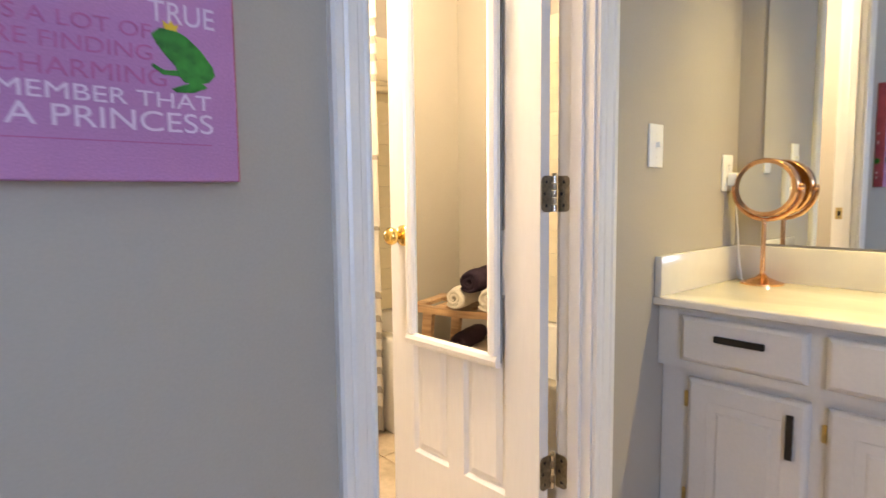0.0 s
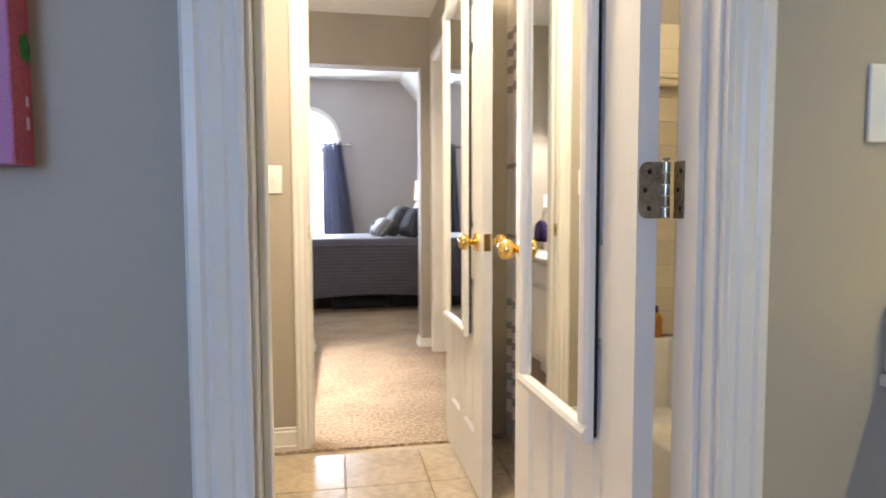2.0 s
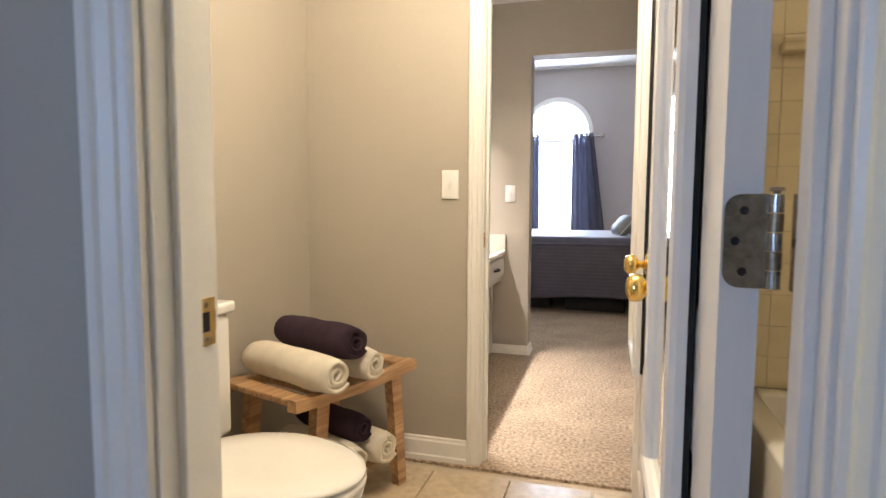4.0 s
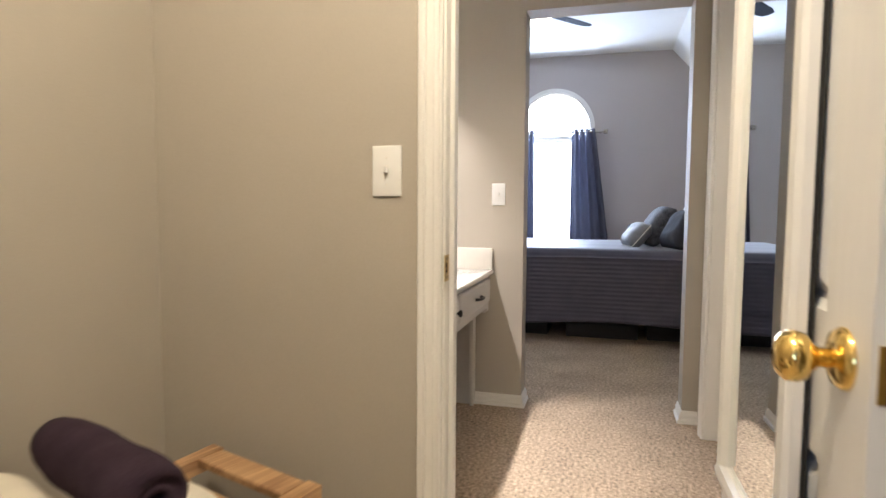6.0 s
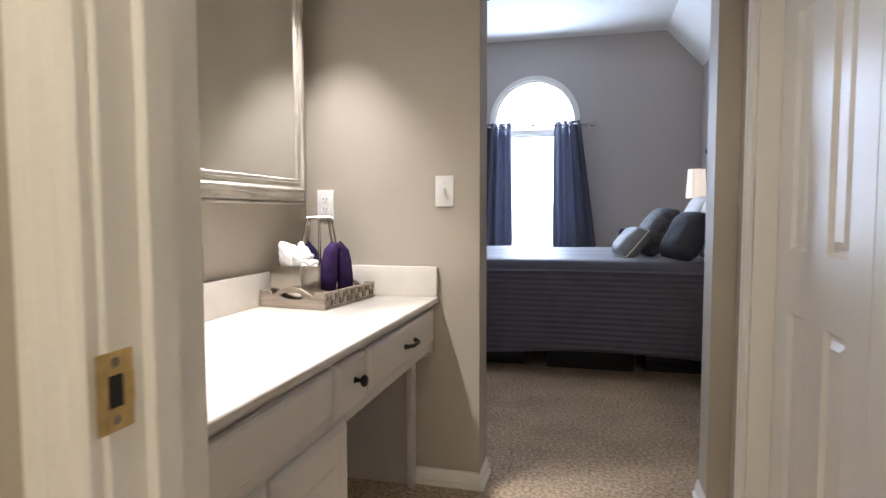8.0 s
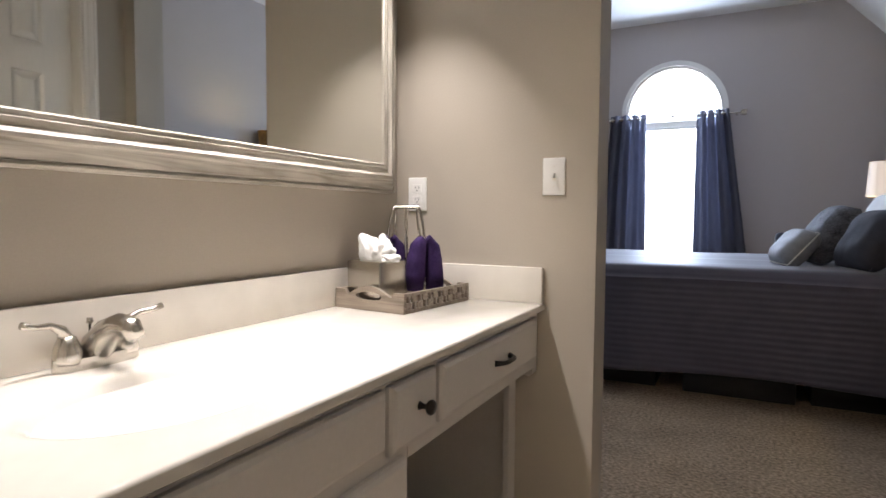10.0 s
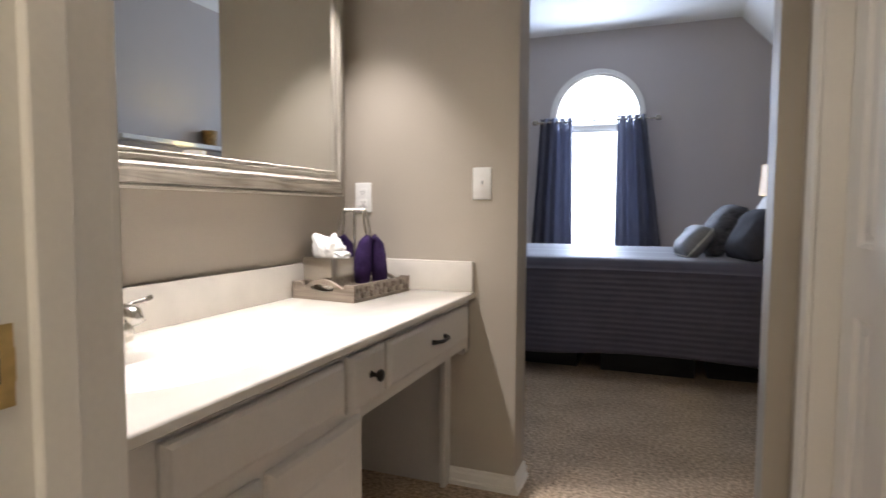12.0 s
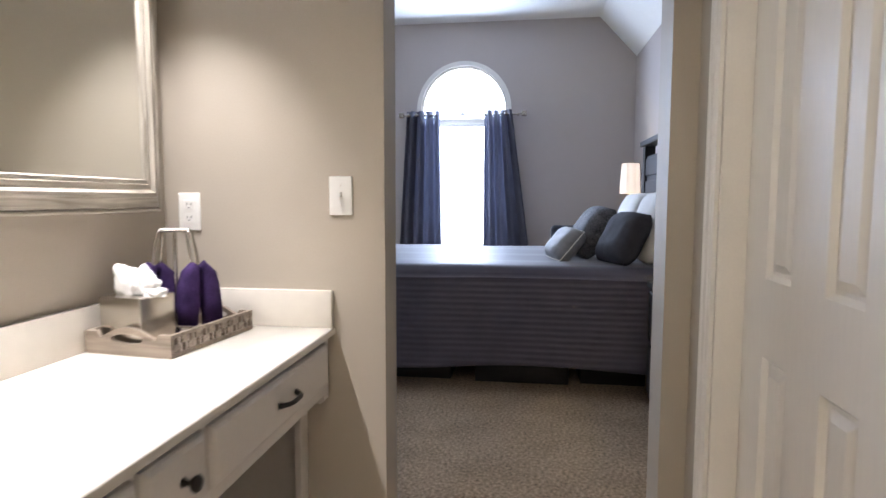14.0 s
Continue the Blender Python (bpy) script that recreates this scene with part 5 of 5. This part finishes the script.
part("window_casing", arch_strip(WR + 0.001, WR + 0.048, WY - 0.018, WY - 0.0005, 0.64), M_trim, win, smooth=30)
part("window_frame", arch_strip(WR - 0.016, WR - 0.0005, WY + 0.02, WY + 0.08, 0.64), M_trim, win, smooth=30)
part("transom", box(WX - WR + 0.04, WX + WR - 0.04, WY + 0.02, WY + 0.08, WS - 0.14, WS - 0.09), M_trim, win)
part("window_sill", box(WX - WR - 0.08, WX + WR + 0.08, WY - 0.06, WY + 0.02, 0.615, 0.6395, 0.004, 2), M_trim, win)
gp = part("pane", box(WX - WR + 0.04, WX + WR - 0.04, WY + 0.062, WY + 0.066, 0.64, WS - 0.14), M_glass, win)
gp.visible_shadow = False
bm = bmesh.new()
prism(bm, [(WX + (WR - 0.016) * math.cos(math.pi * k / 40), WS - 0.09 + (WR - 0.016) * math.sin(math.pi * k / 40)) for k in range(41)], lambda u, v, d: (u, d, v), WY + 0.062, WY + 0.066)
gp = part("pane", bm, M_glass, win)
gp.visible_shadow = False
bl = thing("window_blind", "white slatted window blind, lowered and half open", "blind", (0, 0, 0))
part("head_rail", box(WX - 0.37, WX + 0.37, WY + 0.002, WY + 0.035, 1.86, 1.885), M_white, bl)
slat_bm = box(-0.36, 0.36, -0.012, 0.012, -0.0008, 0.0008)
slat_me = done("slat", slat_bm, M_white)
for k in range(46):
    o = new("slat", slat_me)
    o.parent = bl
    o.matrix_basis = pose(WX, WY + 0.018, 0.66 + 0.0262 * k, 12)
cr = thing("curtain_rod", "brushed nickel curtain rod with square finials", "curtain rod", (0, 0, 0))
part("bar", tube(bmesh.new(), [(-0.29, 8.61, 1.965), (0.96, 8.61, 1.965)], 0.010, 12), M_nickel, cr, smooth=40)
for x, s in ((-0.29, -1), (0.96, 1)):
    part("finial", box(x - 0.026, x + 0.026, 8.584, 8.636, 1.939, 1.991, 0.006, 2), M_nickel, cr)
    part("bracket", box(x - s * 0.06 - 0.008, x - s * 0.06 + 0.008, 8.615, WY, 1.952, 1.967), M_nickel, cr)


part("bracket", box(0.335, 0.351, 8.595, WY, 1.952, 1.985, 0.003, 1), M_nickel, cr)
part("bracket_cup", lathe(bmesh.new(), [(0, -0.016), (0.018, -0.016), (0.018, 0.016), (0, 0.016)], (1, 0, 0), (0.343, 8.61, 1.972), 16), M_nickel, cr, smooth=40)


def curtain(x0t, x1t, x0b, x1b, folds):
    c = thing("window_curtain", "slate grey grommet curtain panel", "curtain", (0, 0, 0), group="window curtains")
    bm = bmesh.new()
    n, nz = folds * 12, 16
    rows = []
    for j in range(nz + 1):
        v = j / nz
        z = 2.005 - (2.005 - 0.03) * v
        row = []
        for k in range(n + 1):
            u = k / n
            x = (x0t + (x1t - x0t) * u) * (1 - v) + (x0b + (x1b - x0b) * u) * v
            row.append(bm.verts.new((x, 8.615 + (0.036 + 0.012 * v * math.sin(3 * u + 2)) * math.sin(u * folds * 2 * math.pi + 0.6 * v * math.sin(u * 5)), z)))
        rows.append(row)
    for a, b in zip(rows, rows[1:]):
        for k in range(n):
            bm.faces.new((a[k], a[k + 1], b[k + 1], b[k]))
    cl = part("cloth", bm, M_curtain, c, smooth=True)
    md = cl.modifiers.new("thick", "SOLIDIFY"); md.thickness = 0.003
    for k in range(folds * 2):
        x = x0t + (x1t - x0t) * (k + 0.5) / (folds * 2)
        part("grommet", lathe(bmesh.new(), [(0.016, -0.004), (0.026, -0.004), (0.026, 0.004), (0.016, 0.004)], (1, 0, 0), (x, 8.615, 1.965), 20), M_nickel, c, smooth=40)


curtain(-0.235, 0.105, -0.35, 0.135, 4)
curtain(0.562, 0.835, 0.560, 1.10, 4)
setting("backdrop", box(-1.6, 2.4, 9.60, 9.62, -0.5, 4.0), M_day, "bright overcast daylight")
setting("backdrop_rear", box(-2.6, 1.2, -3.42, -3.40, 0.0, 3.0), M_shade_day, "bright overcast daylight")

setting("backdrop_bedroom", box(-3.42, -3.40, 4.6, 8.0, 0.0, 3.4), M_dim_day, "bright overcast daylight")

# ceiling fan
fan = thing("ceiling_fan", "ceiling fan with grey blades and a lit glass bowl", "ceiling fan", (0.44, 6.10, 2.905))
part("rod", tube(bmesh.new(), [(0, 0, 0), (0, 0, -0.22)], 0.012, 12), M_nickel, fan, smooth=40)
part("canopy", lathe(bmesh.new(), [(0, 0), (0.065, 0), (0.055, -0.04), (0.015, -0.06), (0, -0.06)], (0, 0, 1), (0, 0, 0), 28), M_nickel, fan, smooth=40)
part("motor", lathe(bmesh.new(), [(0, -0.20), (0.06, -0.20), (0.10, -0.225), (0.10, -0.30), (0.07, -0.33), (0, -0.33)], (0, 0, 1), (0, 0, 0), 32), M_nickel, fan, smooth=40)
part("glass_bowl", lathe(bmesh.new(), [(0, -0.331), (0.095, -0.331), (0.098, -0.36), (0.080, -0.395), (0.04, -0.415), (0, -0.42)], (0, 0, 1), (0, 0, 0), 32), M_lit, fan, "lit frosted glass bowl", True)
M_blade = surf("grey_fan_blade", (0.03, 0.036, 0.052), 0.8, var=0.1, bump=0.05, spec=0.1)
for k in range(5):
    a = radians(51 + 72 * k)
    bm = bmesh.new()
    prism(bm, [(0.10, -0.045), (0.25, -0.065), (0.50, -0.065), (0.58, -0.045), (0.60, 0.0), (0.58, 0.045), (0.50, 0.06), (0.25, 0.055), (0.10, 0.04)], lambda u, v, d: (u * math.cos(a) - v * math.sin(a), u * math.sin(a) + v * math.cos(a), -0.30 + d + v * 0.15), 0, 0.008)
    part("blade", bm, M_blade, fan)

# bathroom ceiling lamp
cl = thing("ceiling_light", "lit round flush ceiling light", "ceiling light", (0.88, 1.58, CH))
part("pan", lathe(bmesh.new(), [(0, 0), (0.15, 0), (0.15, -0.02), (0, -0.02)], (0, 0, 1), (0, 0, 0), 32), M_nickel, cl, smooth=40)

# ---------------------------------------------------------------- tiles
tile_me = done("tile", box(-0.1505, 0.1505, -0.1505, 0.1505, -0.012, 0.0, 0.002, 1), M_tile)
floor_ob = bpy.data.objects["floor"]
for i in range(8):
    for j in range(6):
        x, y = XL + 0.14 + i * 0.305, 2.505 - 0.2125 - j * 0.305
        if x < 2.3 and y > 0.8:
            o = new("tile", tile_me)
            o.parent = floor_ob
            o.location = (x, y, 0.0)
wt_me = done("tile", box(-0.0541, 0.0541, -0.004, 0.004, -0.0541, 0.0541, 0.0012, 1), M_walltile)
wt_owner, wb_owner = bpy.data.objects["wall_tub"], bpy.data.objects["wall_b"]
for r in range(13):
    z = 0.42 + 0.055 + 0.109 * r
    for c in range(14):
        o = new("tile", wt_me); o.parent = wt_owner
        o.matrix_basis = pose(2.317, 0.96 + 0.109 * c, z, 0, 0, 90)
    for c in range(7):
        o = new("tile", wt_me); o.parent = wb_owner
        o.matrix_basis = pose(1.62 + 0.109 * c, 2.535, z)
